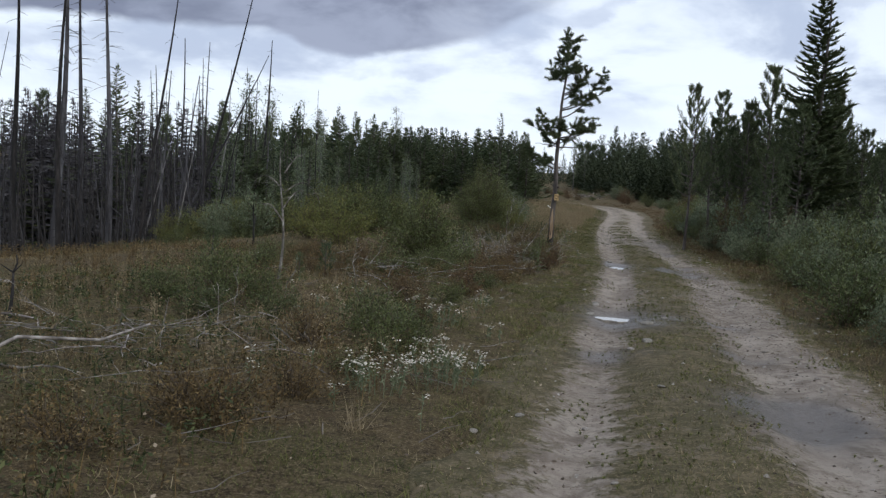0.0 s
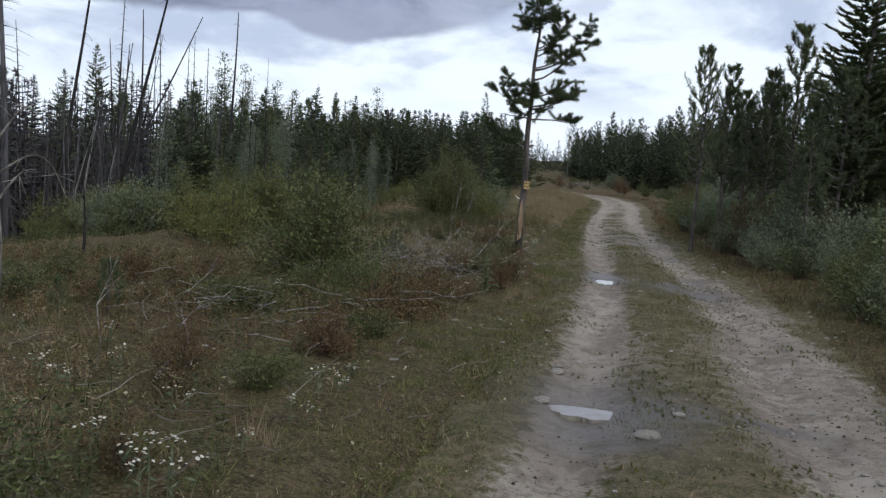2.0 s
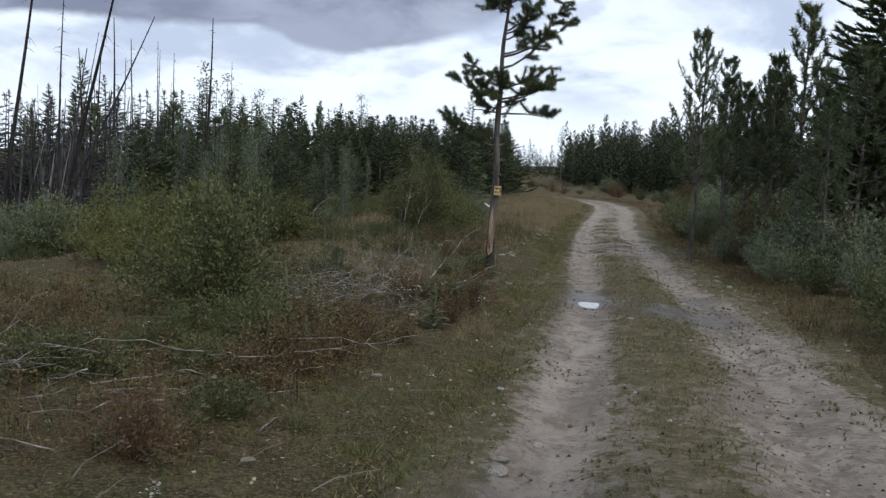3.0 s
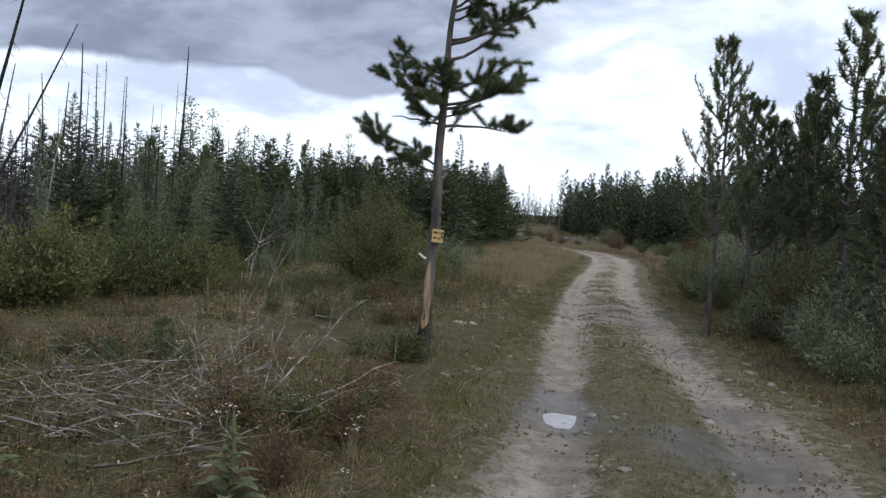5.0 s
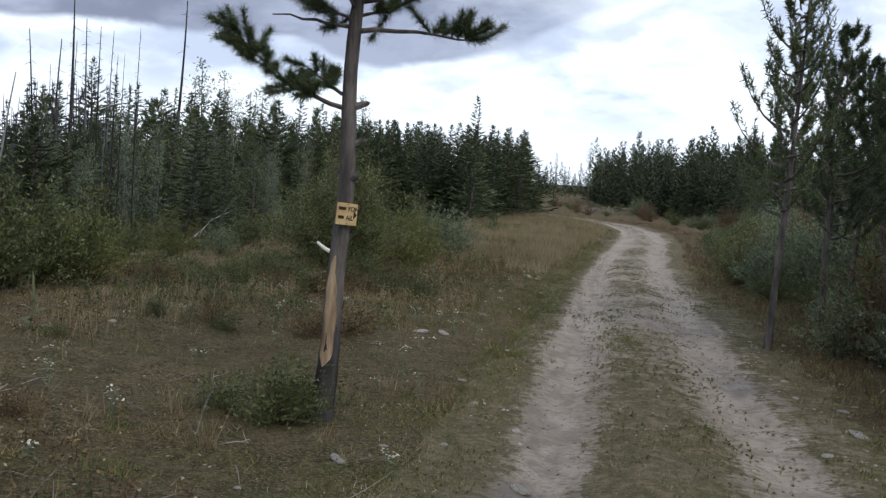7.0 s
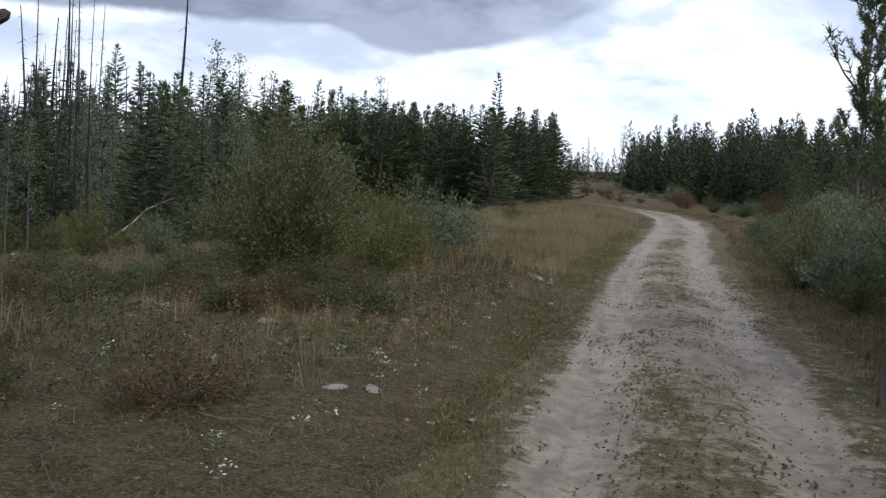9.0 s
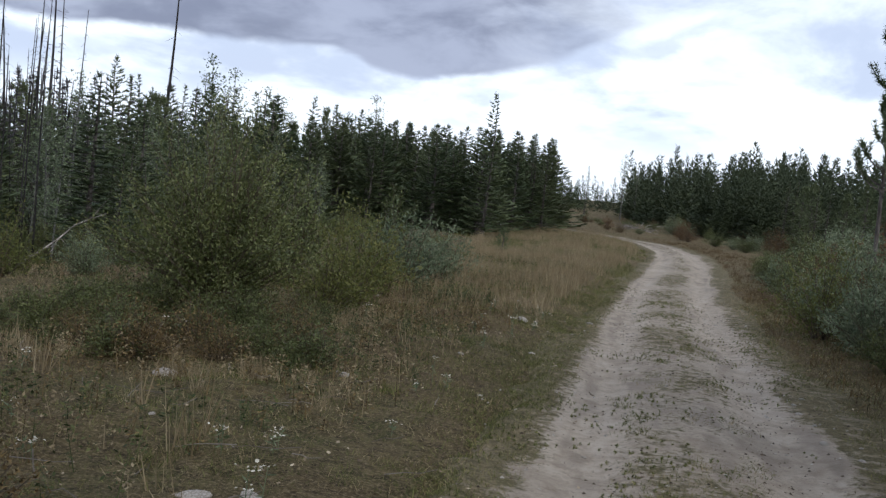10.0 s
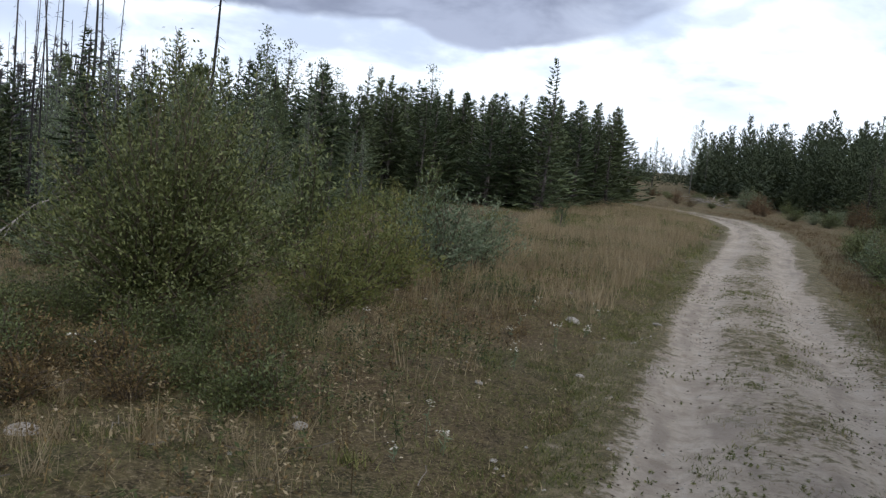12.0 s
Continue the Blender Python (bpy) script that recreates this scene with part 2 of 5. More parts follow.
def road_material():
    m = bpy.data.materials.new("sandy_track")
    m.use_nodes = True
    w = Nodes(m.node_tree)
    coord = w.add("ShaderNodeTexCoord").outputs["Object"]
    bare = w.add("ShaderNodeAttribute", attribute_name="bare").outputs["Fac"]
    wet = w.add("ShaderNodeAttribute", attribute_name="wet").outputs["Fac"]
    streak = w.add("ShaderNodeAttribute", attribute_name="streak").outputs["Fac"]
    big = w.noise(coord, 0.8, 4.0, 0.6)
    mid = w.noise(coord, 4.5, 6.0, 0.68)
    fine = w.noise(coord, 45.0, 5.0, 0.7)
    sand = w.mix(w.step(big, 0.35, 0.65), (0.305, 0.26, 0.208), (0.388, 0.338, 0.276))
    sand = w.mix(w.step(mid, 0.45, 0.68), sand, (0.20, 0.163, 0.13))
    sand = w.mix(w.maths("MULTIPLY", w.step(w.noise(coord, 1.7, 6.0, 0.7, 0.6), 0.50, 0.62), 0.65), sand, (0.155, 0.125, 0.098))
    sand = w.mix(w.maths("MULTIPLY", w.step(w.noise(w.vec("MULTIPLY", coord, (1.0, 0.6, 1.0)), 5.5, 5.0, 0.65, 0.9), 0.54, 0.62), 0.6), sand, (0.17, 0.138, 0.105))
    sand = w.mix(w.step(fine, 0.55, 0.8), sand, (0.42, 0.365, 0.31))
    sand = w.mix(w.step(w.noise(coord, 11.0, 5.0, 0.7), 0.58, 0.66), sand, (0.12, 0.095, 0.07))
    sand = w.mix(w.maths("MULTIPLY", w.step(w.noise(coord, 27.0, 4.0, 0.7), 0.57, 0.66), 0.75), sand, (0.115, 0.09, 0.066))
    # sand mixes up to half way to a paler tan as dry rises
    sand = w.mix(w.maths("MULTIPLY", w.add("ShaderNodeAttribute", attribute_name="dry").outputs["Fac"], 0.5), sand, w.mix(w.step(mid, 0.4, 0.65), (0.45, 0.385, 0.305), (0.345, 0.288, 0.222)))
    sand = w.mix(w.maths("MULTIPLY", w.step(streak, 0.05, 0.7), 0.55), sand, (0.17, 0.14, 0.115))
    sand = w.mix(w.maths("MULTIPLY", w.step(streak, -0.1, -0.7), 0.45), sand, (0.45, 0.39, 0.325))
    turf = w.mix(w.step(mid, 0.38, 0.62), (0.09, 0.08, 0.038), (0.165, 0.13, 0.075))
    turf = w.mix(w.maths("MULTIPLY", w.step(w.noise(coord, 12.0, 5.0, 0.7), 0.40, 0.62), 0.75), turf, (0.05, 0.045, 0.02))
    turf = w.mix(w.step(fine, 0.46, 0.72), turf, (0.21, 0.17, 0.1))
    ragged = w.maths("ADD", w.maths("MULTIPLY", w.maths("SUBTRACT", mid, 0.5), 1.9), w.maths("MULTIPLY", w.maths("SUBTRACT", w.noise(coord, 13.0, 4.0, 0.7), 0.5), 1.3))
    edge = w.step(w.maths("ADD", w.maths("ADD", bare, ragged), w.maths("MULTIPLY", streak, 0.3)), 0.22, 0.74)
    c = w.mix(w.maths("MULTIPLY", edge, 0.92), turf, sand)
    c = w.mix(w.maths("MULTIPLY", wet, 0.72), c, (0.095, 0.085, 0.076))
    p = w.add("ShaderNodeBsdfPrincipled")
    w.put(c, p.inputs["Base Color"])
    w.put(w.step(wet, 0.2, 1.0, 0.95, 0.38), p.inputs["Roughness"])
    p.inputs["Specular IOR Level"].default_value = 0.2
    h = w.maths("ADD", w.maths("MULTIPLY", mid, 1.0), w.maths("MULTIPLY", fine, 0.35))
    w.put(w.bump(h, 0.7, 0.05), p.inputs["Normal"])
    out = w.add("ShaderNodeOutputMaterial")
    w.tree.links.new(p.outputs[0], out.inputs[0])
    return m


M_GROUND, M_ROAD = ground_material(), road_material()
M_GRASS_DRY = surface("dry_grass", [(0.06, 0.043, 0.022), (0.205, 0.158, 0.08), (0.5, 0.41, 0.245)], 0.6, 0.8, 0, island=0.8, translucent=0.12)
M_GRASS_GREEN = surface("green_grass", [(0.034, 0.045, 0.013), (0.098, 0.11, 0.032), (0.25, 0.235, 0.09)], 0.5, 0.8, 0, island=0.8, translucent=0.12)
M_GRASS_TALL = surface("tall_seeding_grass", [(0.15, 0.112, 0.06), (0.27, 0.212, 0.125), (0.43, 0.355, 0.225)], 0.6, 0.8, 0, island=0.6, translucent=0.3)
M_FORB = surface("red_brown_forbs", [(0.03, 0.022, 0.011), (0.11, 0.074, 0.031), (0.25, 0.178, 0.08)], 0.7, 0.8, 0, island=0.8, translucent=0.1)
M_FORB_GREEN = surface("green_forbs", [(0.02, 0.03, 0.012), (0.055, 0.068, 0.024), (0.13, 0.138, 0.052)], 0.7, 0.8, 0, island=0.8, translucent=0.1)
M_FLOWER = surface("white_flowers", [(0.32, 0.29, 0.22), (0.48, 0.45, 0.37), (0.66, 0.63, 0.55)], 8.0, 0.8, 0, island=0.7)
M_STONE = surface("pale_stone", [(0.19, 0.17, 0.14), (0.30, 0.275, 0.235), (0.46, 0.43, 0.38)], 14.0, 0.9, 0.6, 60.0, thing=0.5)
M_WATER = surface("muddy_water", [(0.21, 0.188, 0.158), (0.29, 0.262, 0.222)], 5.0, 0.05, 0.08, 14.0, spec=0.5)

# ---------------------------------------------------------------- mesh helpers
rng = np.random.default_rng(7)


def fill_mesh(name, verts, faces, smooth=False):
    """A mesh from a vertex array and one or more index arrays of equal-sided faces."""
    faces = [np.asarray(f, dtype=np.int32) for f in (faces if isinstance(faces, list) else [faces]) if len(f)]
    me = bpy.data.meshes.new(name)
    verts = np.asarray(verts, dtype=np.float32)
    me.vertices.add(len(verts))
    me.vertices.foreach_set("co", verts.ravel())
    loops = np.concatenate([f.ravel() for f in faces])
    sizes = np.concatenate([np.full(len(f), f.shape[1], dtype=np.int32) for f in faces])
    starts = np.concatenate([[0], np.cumsum(sizes)[:-1]]).astype(np.int32)
    me.loops.add(len(loops))
    me.loops.foreach_set("vertex_index", loops)
    me.polygons.add(len(sizes))
    me.polygons.foreach_set("loop_start", starts)
    me.update(calc_edges=True)
    me.polygons.foreach_set("use_smooth", np.full(len(sizes), smooth, dtype=bool))
    return me


class Build:
    """Collects tubes, kites and blades into one mesh."""

    def __init__(self):
        self.v, self.tri, self.quad, self.n = [], [], [], 0

    def add(self, verts, tri=None, quad=None):
        if tri is not None and len(tri):
            self.tri.append(np.asarray(tri) + self.n)
        if quad is not None and len(quad):
            self.quad.append(np.asarray(quad) + self.n)
        self.v.append(np.asarray(verts, dtype=float))
        self.n += len(verts)

    def tube(self, pts, radii, sides=5):
        pts = np.asarray(pts, dtype=float)
        k = len(pts)
        d = np.gradient(pts, axis=0)
        d /= np.linalg.norm(d, axis=1)[:, None] + 1e-9
        ref = np.where(np.abs(d[:, 2:3]) > 0.9, [[1.0, 0, 0]], [[0, 0, 1.0]])
        s = np.cross(d, ref)
        s /= np.linalg.norm(s, axis=1)[:, None] + 1e-9
        u = np.cross(s, d)
        ang = np.linspace(0, 2 * np.pi, sides, endpoint=False)
        r = np.asarray(radii, dtype=float)[:, None, None]
        ring = pts[:, None] + r * (np.cos(ang)[None, :, None] * s[:, None] + np.sin(ang)[None, :, None] * u[:, None])
        i, j = np.meshgrid(np.arange(k - 1), np.arange(sides), indexing="ij")
        jn = (j + 1) % sides
        quad = np.stack([i * sides + j, i * sides + jn, (i + 1) * sides + jn, (i + 1) * sides + j], -1).reshape(-1, 4)
        tip = np.stack([np.full(sides, k * sides), (k - 1) * sides + np.arange(sides), (k - 1) * sides + (np.arange(sides) + 1) % sides], -1)
        self.add(np.vstack([ring.reshape(-1, 3), pts[-1:] + d[-1:] * radii[-1]]), tip[:, [0, 1, 2]], quad)

    def kites(self, base, way, side, length, width):
        """Diamond leaves: base points, directions, side directions, lengths and half widths."""
        base, way, side = (np.asarray(a, dtype=float) for a in (base, way, side))
        length, width = np.asarray(length)[:, None], np.asarray(width)[:, None]
        k = len(base)
        mid = base + way * length * 0.45
        v = np.stack([base, mid + side * width, base + way * length, mid - side * width], 1).reshape(-1, 3)
        self.add(v, None, np.arange(k * 4).reshape(k, 4))

    def blades(self, base, way, side, length, width):
        """Thin pointed blades, one triangle each."""
        length, width = np.asarray(length)[:, None], np.asarray(width)[:, None]
        k = len(base)
        v = np.stack([base - side * width, base + side * width, base + way * length], 1).reshape(-1, 3)
        self.add(v, np.arange(k * 3).reshape(k, 3))

    def mesh(self, name, smooth=False):
        faces = []
        if self.tri:
            faces.append(np.concatenate(self.tri))
        if self.quad:
            faces.append(np.concatenate(self.quad))
        return fill_mesh(name, np.concatenate(self.v), faces, smooth)


def unit(a):
    return a / (np.linalg.norm(a, axis=-1, keepdims=True) + 1e-9)


def any_dirs(k):
    return unit(rng.normal(size=(k, 3)))


def thing(name, label, category, m=None, group="", kind=""):
    ob = new(name)
    ob.empty_display_size = 0.2
    ob.matrix_basis = m or Matrix()
    return tagged(ob, label, category, group, kind)


def part(name, built, material, parent, label="", smooth=False):
    me = built.mesh(name, smooth) if isinstance(built, Build) else built
    me.materials.append(material)
    ob = new(name, me)
    ob.parent = parent
    if label:
        tagged(ob, label)
    return ob


def single(name, built, material, label, category, kind="", smooth=False, m=None, group=""):
    me = built.mesh(name, smooth) if isinstance(built, Build) else built
    me.materials.append(material)
    ob = new(name, me)
    ob.matrix_basis = m or Matrix()
    return tagged(ob, label, category, group, kind)


# ---------------------------------------------------------------- lie of the land
def lattice(ix, iy, seed):
    h = (ix.astype(np.int64) * 374761393 + iy.astype(np.int64) * 668265263 + seed * 1442695041) & 0x7FFFFFFF
    h = ((h ^ (h >> 13)) * 1274126177) & 0x7FFFFFFF
    return ((h ^ (h >> 16)) & 0xFFFF) / 65535.0


def rough(x, y, size, seed=1):
    """Value noise between -1 and 1 with lumps of the given size."""
    x, y = np.asarray(x, dtype=float) / size, np.asarray(y, dtype=float) / size
    ix, iy = np.floor(x), np.floor(y)
    fx, fy = x - ix, y - iy
    fx, fy = fx * fx * (3 - 2 * fx), fy * fy * (3 - 2 * fy)
    a, b = lattice(ix, iy, seed), lattice(ix + 1, iy, seed)
    c, d = lattice(ix, iy + 1, seed), lattice(ix + 1, iy + 1, seed)
    return 2 * ((a * (1 - fx) + b * fx) * (1 - fy) + (c * (1 - fx) + d * fx) * fy) - 1


ROAD_Y = np.array([-40, -6, 0, 6, 11, 18.8, 24, 29.2, 37, 41.5, 50.5, 56.5, 64, 72, 80, 88, 94, 99, 103])
ROAD_X = np.array([-7.4, -0.7, 0.55, 1.80, 2.80, 4.46, 5.33, 6.03, 7.25, 7.95, 9.5, 10.7, 12.3, 13.8, 14.9, 15.3, 14.4, 12.0, 8.0])
_yy = np.arange(-40, 103, 0.5)
_xx = np.interp(_yy, ROAD_Y, ROAD_X)
_k = np.hanning(15)
_xx = np.convolve(np.pad(_xx, 7, mode="edge"), _k / _k.sum(), "valid")


def road_x(y):
    return np.interp(y, _yy, _xx)


# the brow past which the land falls away to the left
CREST_Y = [-40, 0, 14, 20, 33, 40, 60, 75, 100, 140]
CREST_X = [-16, -9, -6.7, -5.3, -3.2, -1.4, -0.4, 0.8, 3.0, 6.0]


def base_height(x, y):
    x, y = np.asarray(x, dtype=float), np.asarray(y, dtype=float)
    z = np.where(y < 40, -0.0192 * y, -0.768 - 0.288 * (1 - np.exp(-np.maximum(y - 40, 0) / 15)))
    z = z + 0.012 * np.clip(y - 95, 0, 400) + 0.00
    z = z + 0.15 * np.clip((x - 16) / 30, 0, 3)
    d = np.maximum(np.interp(y, CREST_Y, CREST_X) - x, 0)
    return z - 7.5 * np.tanh((0.11 * d + 0.007 * d * d) / 7.5)


TRAIL_X = [-14.0, -5.0, -1.5, 1.3, 3.0, 4.6]
TRAIL_Y = [18.0, 22.8, 25.8, 27.0, 28.2, 30.0]


def on_trail(x, y):
    """1 on the worn side trail, 0 off it."""
    d = np.abs(np.asarray(y) - np.interp(x, TRAIL_X, TRAIL_Y)) * 0.85
    return np.clip((1.5 + 0.5 * rough(x, y, 1.2, 61) - d) / 0.6, 0, 1) * (np.asarray(x) < 4.2)


def road_offset(x, y):
    return (np.asarray(x) - road_x(y)) * 0.98


def height(x, y):
    """The ground's height, lowered a little under the track."""
    u = np.abs(road_offset(x, y))
    off = np.clip((u - 1.6) / 1.2, 0, 1)
    lumps = 0.07 * rough(x, y, 2.3, 3) + 0.055 * rough(x, y, 0.9, 4) + 0.03 * rough(x, y, 0.5, 5)
    return base_height(x, y) + off * lumps + 0.10 * off - 0.02 - 0.14 * np.clip((1.75 - u) / 0.3, 0, 1)


def track_height(x, y, u):
    """The track: two worn ruts, a hump between them, crumbling edges."""
    rut = np.exp(-((np.abs(u) - 0.82) / 0.30) ** 2)
    z = base_height(x, y) - 0.075 * rut + 0.03 * np.exp(-(u / 0.45) ** 2)
    calm = 1 - np.clip(sum(np.exp(-(((x - a) / (1.2 * r)) ** 2 + ((y - b) / (1.6 * r)) ** 2) ** 2) for a, b, r in PUDDLES), 0, 1)
    z = z + calm * (0.025 * rough(x, y, 1.3, 11) + 0.012 * rough(x, y, 0.4, 12) + 0.006 * rough(x, y, 0.17, 13) + 0.012 * rough(x * 2.2, y * 0.3, 0.25, 15))
    z = z - 0.34 * np.clip((np.abs(u) - np.where(u < 0, 1.6, 2.0) - 0.3 * rough(x, y, 0.9, 14) - 0.12 * rough(x, y, 0.3, 17)) / 0.6, 0, 1)
    for px, py, r in PUDDLES:
        z = z - 0.04 * np.exp(-(((x - px) / r) ** 2 + ((y - py) / (r * 1.3)) ** 2) ** 2)
    return z


PUDDLES = [(2.60, 13.12, 0.5), (4.34, 23.1, 0.44), (2.95, 7.3, 0.42), (5.4, 21.5, 0.4)]

DAMP = [(3.9, 12.7, 0.4, 0.5), (3.46, 10.4, 0.4, 0.55), (3.2, 13.0, 0.8, 0.3), (1.87, 9.9, 0.45, 0.5), (5.7, 22.0, 0.6, 0.8), (6.1, 23.65, 0.4, 0.6), (4.45, 24.1, 0.25, 0.8), (2.5, 12.3, 0.5, 0.35), (2.9, 7.4, 0.5, 0.7), (7.0, 29.5, 0.3, 1.2)]


def spaced(*spans):
    return np.concatenate([np.arange(a, b, s) for a, b, s in spans])


def build_ground():
    far = np.array([90, 120, 170, 250, 400, 700, 1200, 2200, 3500.0])
    xs = np.concatenate([-far[::-1], spaced((-70, -30, 4), (-30, -12, 1.0), (-12, 13, 0.28), (13, 30, 0.9), (30, 74, 4)), far])
    ys = np.concatenate([-far[::-1][:-1], spaced((-60, -6, 4), (-6, 45, 0.28), (45, 110, 0.8), (110, 190, 4)), far[3:]])
    X, Y = np.meshgrid(xs, ys)
    Z = height(X, Y)
    k, n = X.shape
    i, j = np.meshgrid(np.arange(k - 1), np.arange(n - 1), indexing="ij")
    quad = np.stack([i * n + j, i * n + j + 1, (i + 1) * n + j + 1, (i + 1) * n + j], -1).reshape(-1, 4)
    me = fill_mesh("ground", np.stack([X, Y, Z], -1).reshape(-1, 3), quad, True)
    single("ground", me, M_GROUND, "brown forest floor of dry litter and moss", "ground", "structure")


def build_road():
    s = spaced((-6, 45, 0.11), (45, 102.5, 0.35))
    cx = road_x(s)
    slope = np.gradient(cx, s)
    u = np.linspace(-2.7, 2.7, 61)
    nx, ny = 1 / np.hypot(1, slope), -slope / np.hypot(1, slope)
    X = cx[:, None] + u[None] * nx[:, None]
    Y = s[:, None] + u[None] * ny[:, None]
    U = np.broadcast_to(u, X.shape)
    Z = track_height(X, Y, U)
    k, n = X.shape
    i, j = np.meshgrid(np.arange(k - 1), np.arange(n - 1), indexing="ij")
    quad = np.stack([i * n + j, i * n + j + 1, (i + 1) * n + j + 1, (i + 1) * n + j], -1).reshape(-1, 4)
    me = fill_mesh("road", np.stack([X, Y, Z], -1).reshape(-1, 3), quad, True)
    bare = np.exp(-((np.abs(U) - 0.85) / np.where(U < 0, 0.34, 0.40)) ** 2) * np.clip(0.62 + Y / 36, 0.7, 1) + 0.52 * np.clip((Y - 23) / 10, 0, 1) * np.exp(-(U / 1.0) ** 2)
    bare = bare + np.where(U > 0.9, 0.75 * np.exp(-((U - 1.2) / 0.5) ** 2) * np.clip((25 - Y) / 9, 0.0, 1), 0) + 0.25 * rough(X, Y, 1.6, 21) + np.where(U > 1.2, 0.12 * np.exp(-((U - 1.6) / 0.4) ** 2), 0)
    bare = bare * np.clip((np.where(U < 0, 1.75, 2.05) + 0.25 * rough(X, Y, 0.6, 22) - np.abs(U)) / 0.45, 0, 1)
    wet = sum(np.exp(-(((X - a) / (r * 1.5)) ** 2 + ((Y - b) / (r * 2.4)) ** 2)) for a, b, r in PUDDLES)
    wet = wet + sum(0.85 * np.exp(-(((X - a) / p) ** 2 + ((Y - b) / q) ** 2) ** 2) for a, b, p, q in DAMP) * np.clip(0.75 + 0.8 * rough(X, Y, 0.35, 16), 0, 1)
    streak = 0.6 * rough(U, Y * 0.10, 0.24, 51) + 0.5 * rough(U, Y * 0.25, 0.09, 52)
    # dry is only a ramp along y, 0 at 20 to 1 at 34
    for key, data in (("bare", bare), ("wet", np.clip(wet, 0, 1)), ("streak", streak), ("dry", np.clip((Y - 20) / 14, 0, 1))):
        me.attributes.new(key, "FLOAT", "POINT").data.foreach_set("value", np.asarray(data, dtype=np.float32).ravel())
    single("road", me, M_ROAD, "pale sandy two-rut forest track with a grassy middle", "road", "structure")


build_ground()
build_road()


# ---------------------------------------------------------------- trees
def trunk_line(h, lean=0.0, bend=0.0, k=9):
    z = np.linspace(0, h, k)
    ph = rng.uniform(0, 6.28)
    x = lean * z + bend * np.sin(z / h * 3.0 + ph) - bend * np.sin(ph)
    y = 0.5 * bend * np.sin(z / h * 4.0 + ph) - 0.5 * bend * np.sin(ph)
    return np.stack([x, y, z], 1)


def conifer_crown(h, r, branches, sprays, size, low=0.12, droop=0.25, rise=0.0, power=0.8, wisp=0.35, tuft=False):
    """Branches in loose whorls, each hung with needle sprays; also the bare limbs."""
    crown, limbs = Build(), Build()
    f = low + (1 - low) * (np.arange(branches) + rng.uniform(0, 1, branches)) / branches
    f = np.clip(f, low, 0.985)
    az = np.arange(branches) * 2.4 + rng.uniform(-0.6, 0.6, branches)
    full = r * np.clip((1 - f) / (1 - low), 0.012, 1) ** power * rng.uniform(1 - wisp, 1 + 0.4 * wisp, branches)
    for i in range(branches):
        s = np.linspace(0, 1, 5)
        L = full[i]
        out = np.array([np.cos(az[i]), np.sin(az[i]), 0])
        pts = np.array([0, 0, f[i] * h]) + out * (L * s)[:, None] + np.array([0, 0, 1.0]) * (L * (-droop * s + (droop * 0.55 + rise * (0.5 + f[i])) * s ** 2.2))[:, None]
        if L > 0.35 and limbs.n < 3000:
            limbs.tube(pts, np.linspace(0.012 + 0.018 * L, 0.004, 5), 3)
        if tuft:
            # needles bristle round upturned fingers, the limb's own end among them
            k = max(3, sprays // 60)
            tw = rng.uniform(0.3, 0.85, k)
            tw[0] = 0.55
            foot = np.stack([np.interp(tw, s, pts[:, d]) for d in range(3)], 1)
            tip = unit(pts[-1] - pts[-2])
            lead = unit(tip * 0.8 + rng.normal(size=(k, 3)) * [0.5, 0.5, 0.2] + [0, 0, 0.55])
            lead[0] = tip
            span = (0.28 * L + 0.9 * size) * rng.uniform(0.7, 1.2, k)
            span[0] = 0.5 * L + 0.5 * size
            pick = rng.integers(0, k, sprays)
            g = rng.uniform(0.0, 1.0, sprays)
            base = foot[pick] + lead[pick] * (span[pick] * g)[:, None] + np.array([0, 0, 1.0]) * (0.25 * span[pick] * g ** 2)[:, None]
            way = unit(lead[pick] * 0.6 + [0, 0, 0.15] + any_dirs(sprays))
            side = unit(np.cross(way, any_dirs(sprays)))
            ln = size * rng.uniform(0.7, 1.15, sprays)
            crown.blades(base, way, side, ln, ln * rng.uniform(0.065, 0.105, sprays))
            if L > 0.2:
                for p, e, m in zip(foot, lead, span):
                    limbs.blades(p[None], e[None], unit(np.cross(e, [0.3, 0.2, 1.0]))[None], [m * 0.9], [0.004 * h / 6])
            continue
        n = max(6, int(sprays * (0.4 + 0.9 * L / r)))
        q = rng.uniform(0.03, 1.0, n) ** 0.8
        base = np.stack([np.interp(q, s, pts[:, d]) for d in range(3)], 1)
        ahead = unit(pts[-1] - pts[-2])
        cross = unit(np.cross(ahead, [0, 0, 1.0]))
        swing = rng.uniform(-1.2, 1.2, n)[:, None]
        way = unit(ahead + swing * cross + rng.normal(size=(n, 3)) * 0.25 + [0, 0, -0.15 + 0.35 * f[i]])
        side = unit(np.cross(way, rng.normal(size=(n, 3)) * 0.7 + [0, 0, 1.0]))
        ln = size * rng.uniform(0.55, 1.2, n) * (0.4 + 0.6 * min(1, L / (0.7 * r)))
        crown.blades(base, way, side, ln, ln * rng.uniform(0.10, 0.19, n))
    k = 14
    crown.blades(np.array([0, 0, h * 0.97]) + rng.normal(size=(k, 3)) * [0.01, 0.01, 0.03 * h * 0.5], unit(any_dirs(k) * [0.5, 0.5, 0.2] + [0, 0, 0.9]), any_dirs(k), np.full(k, size * (0.9 if tuft else 0.6)), np.full(k, size * 0.06))
    return crown, limbs


STOCK = {}


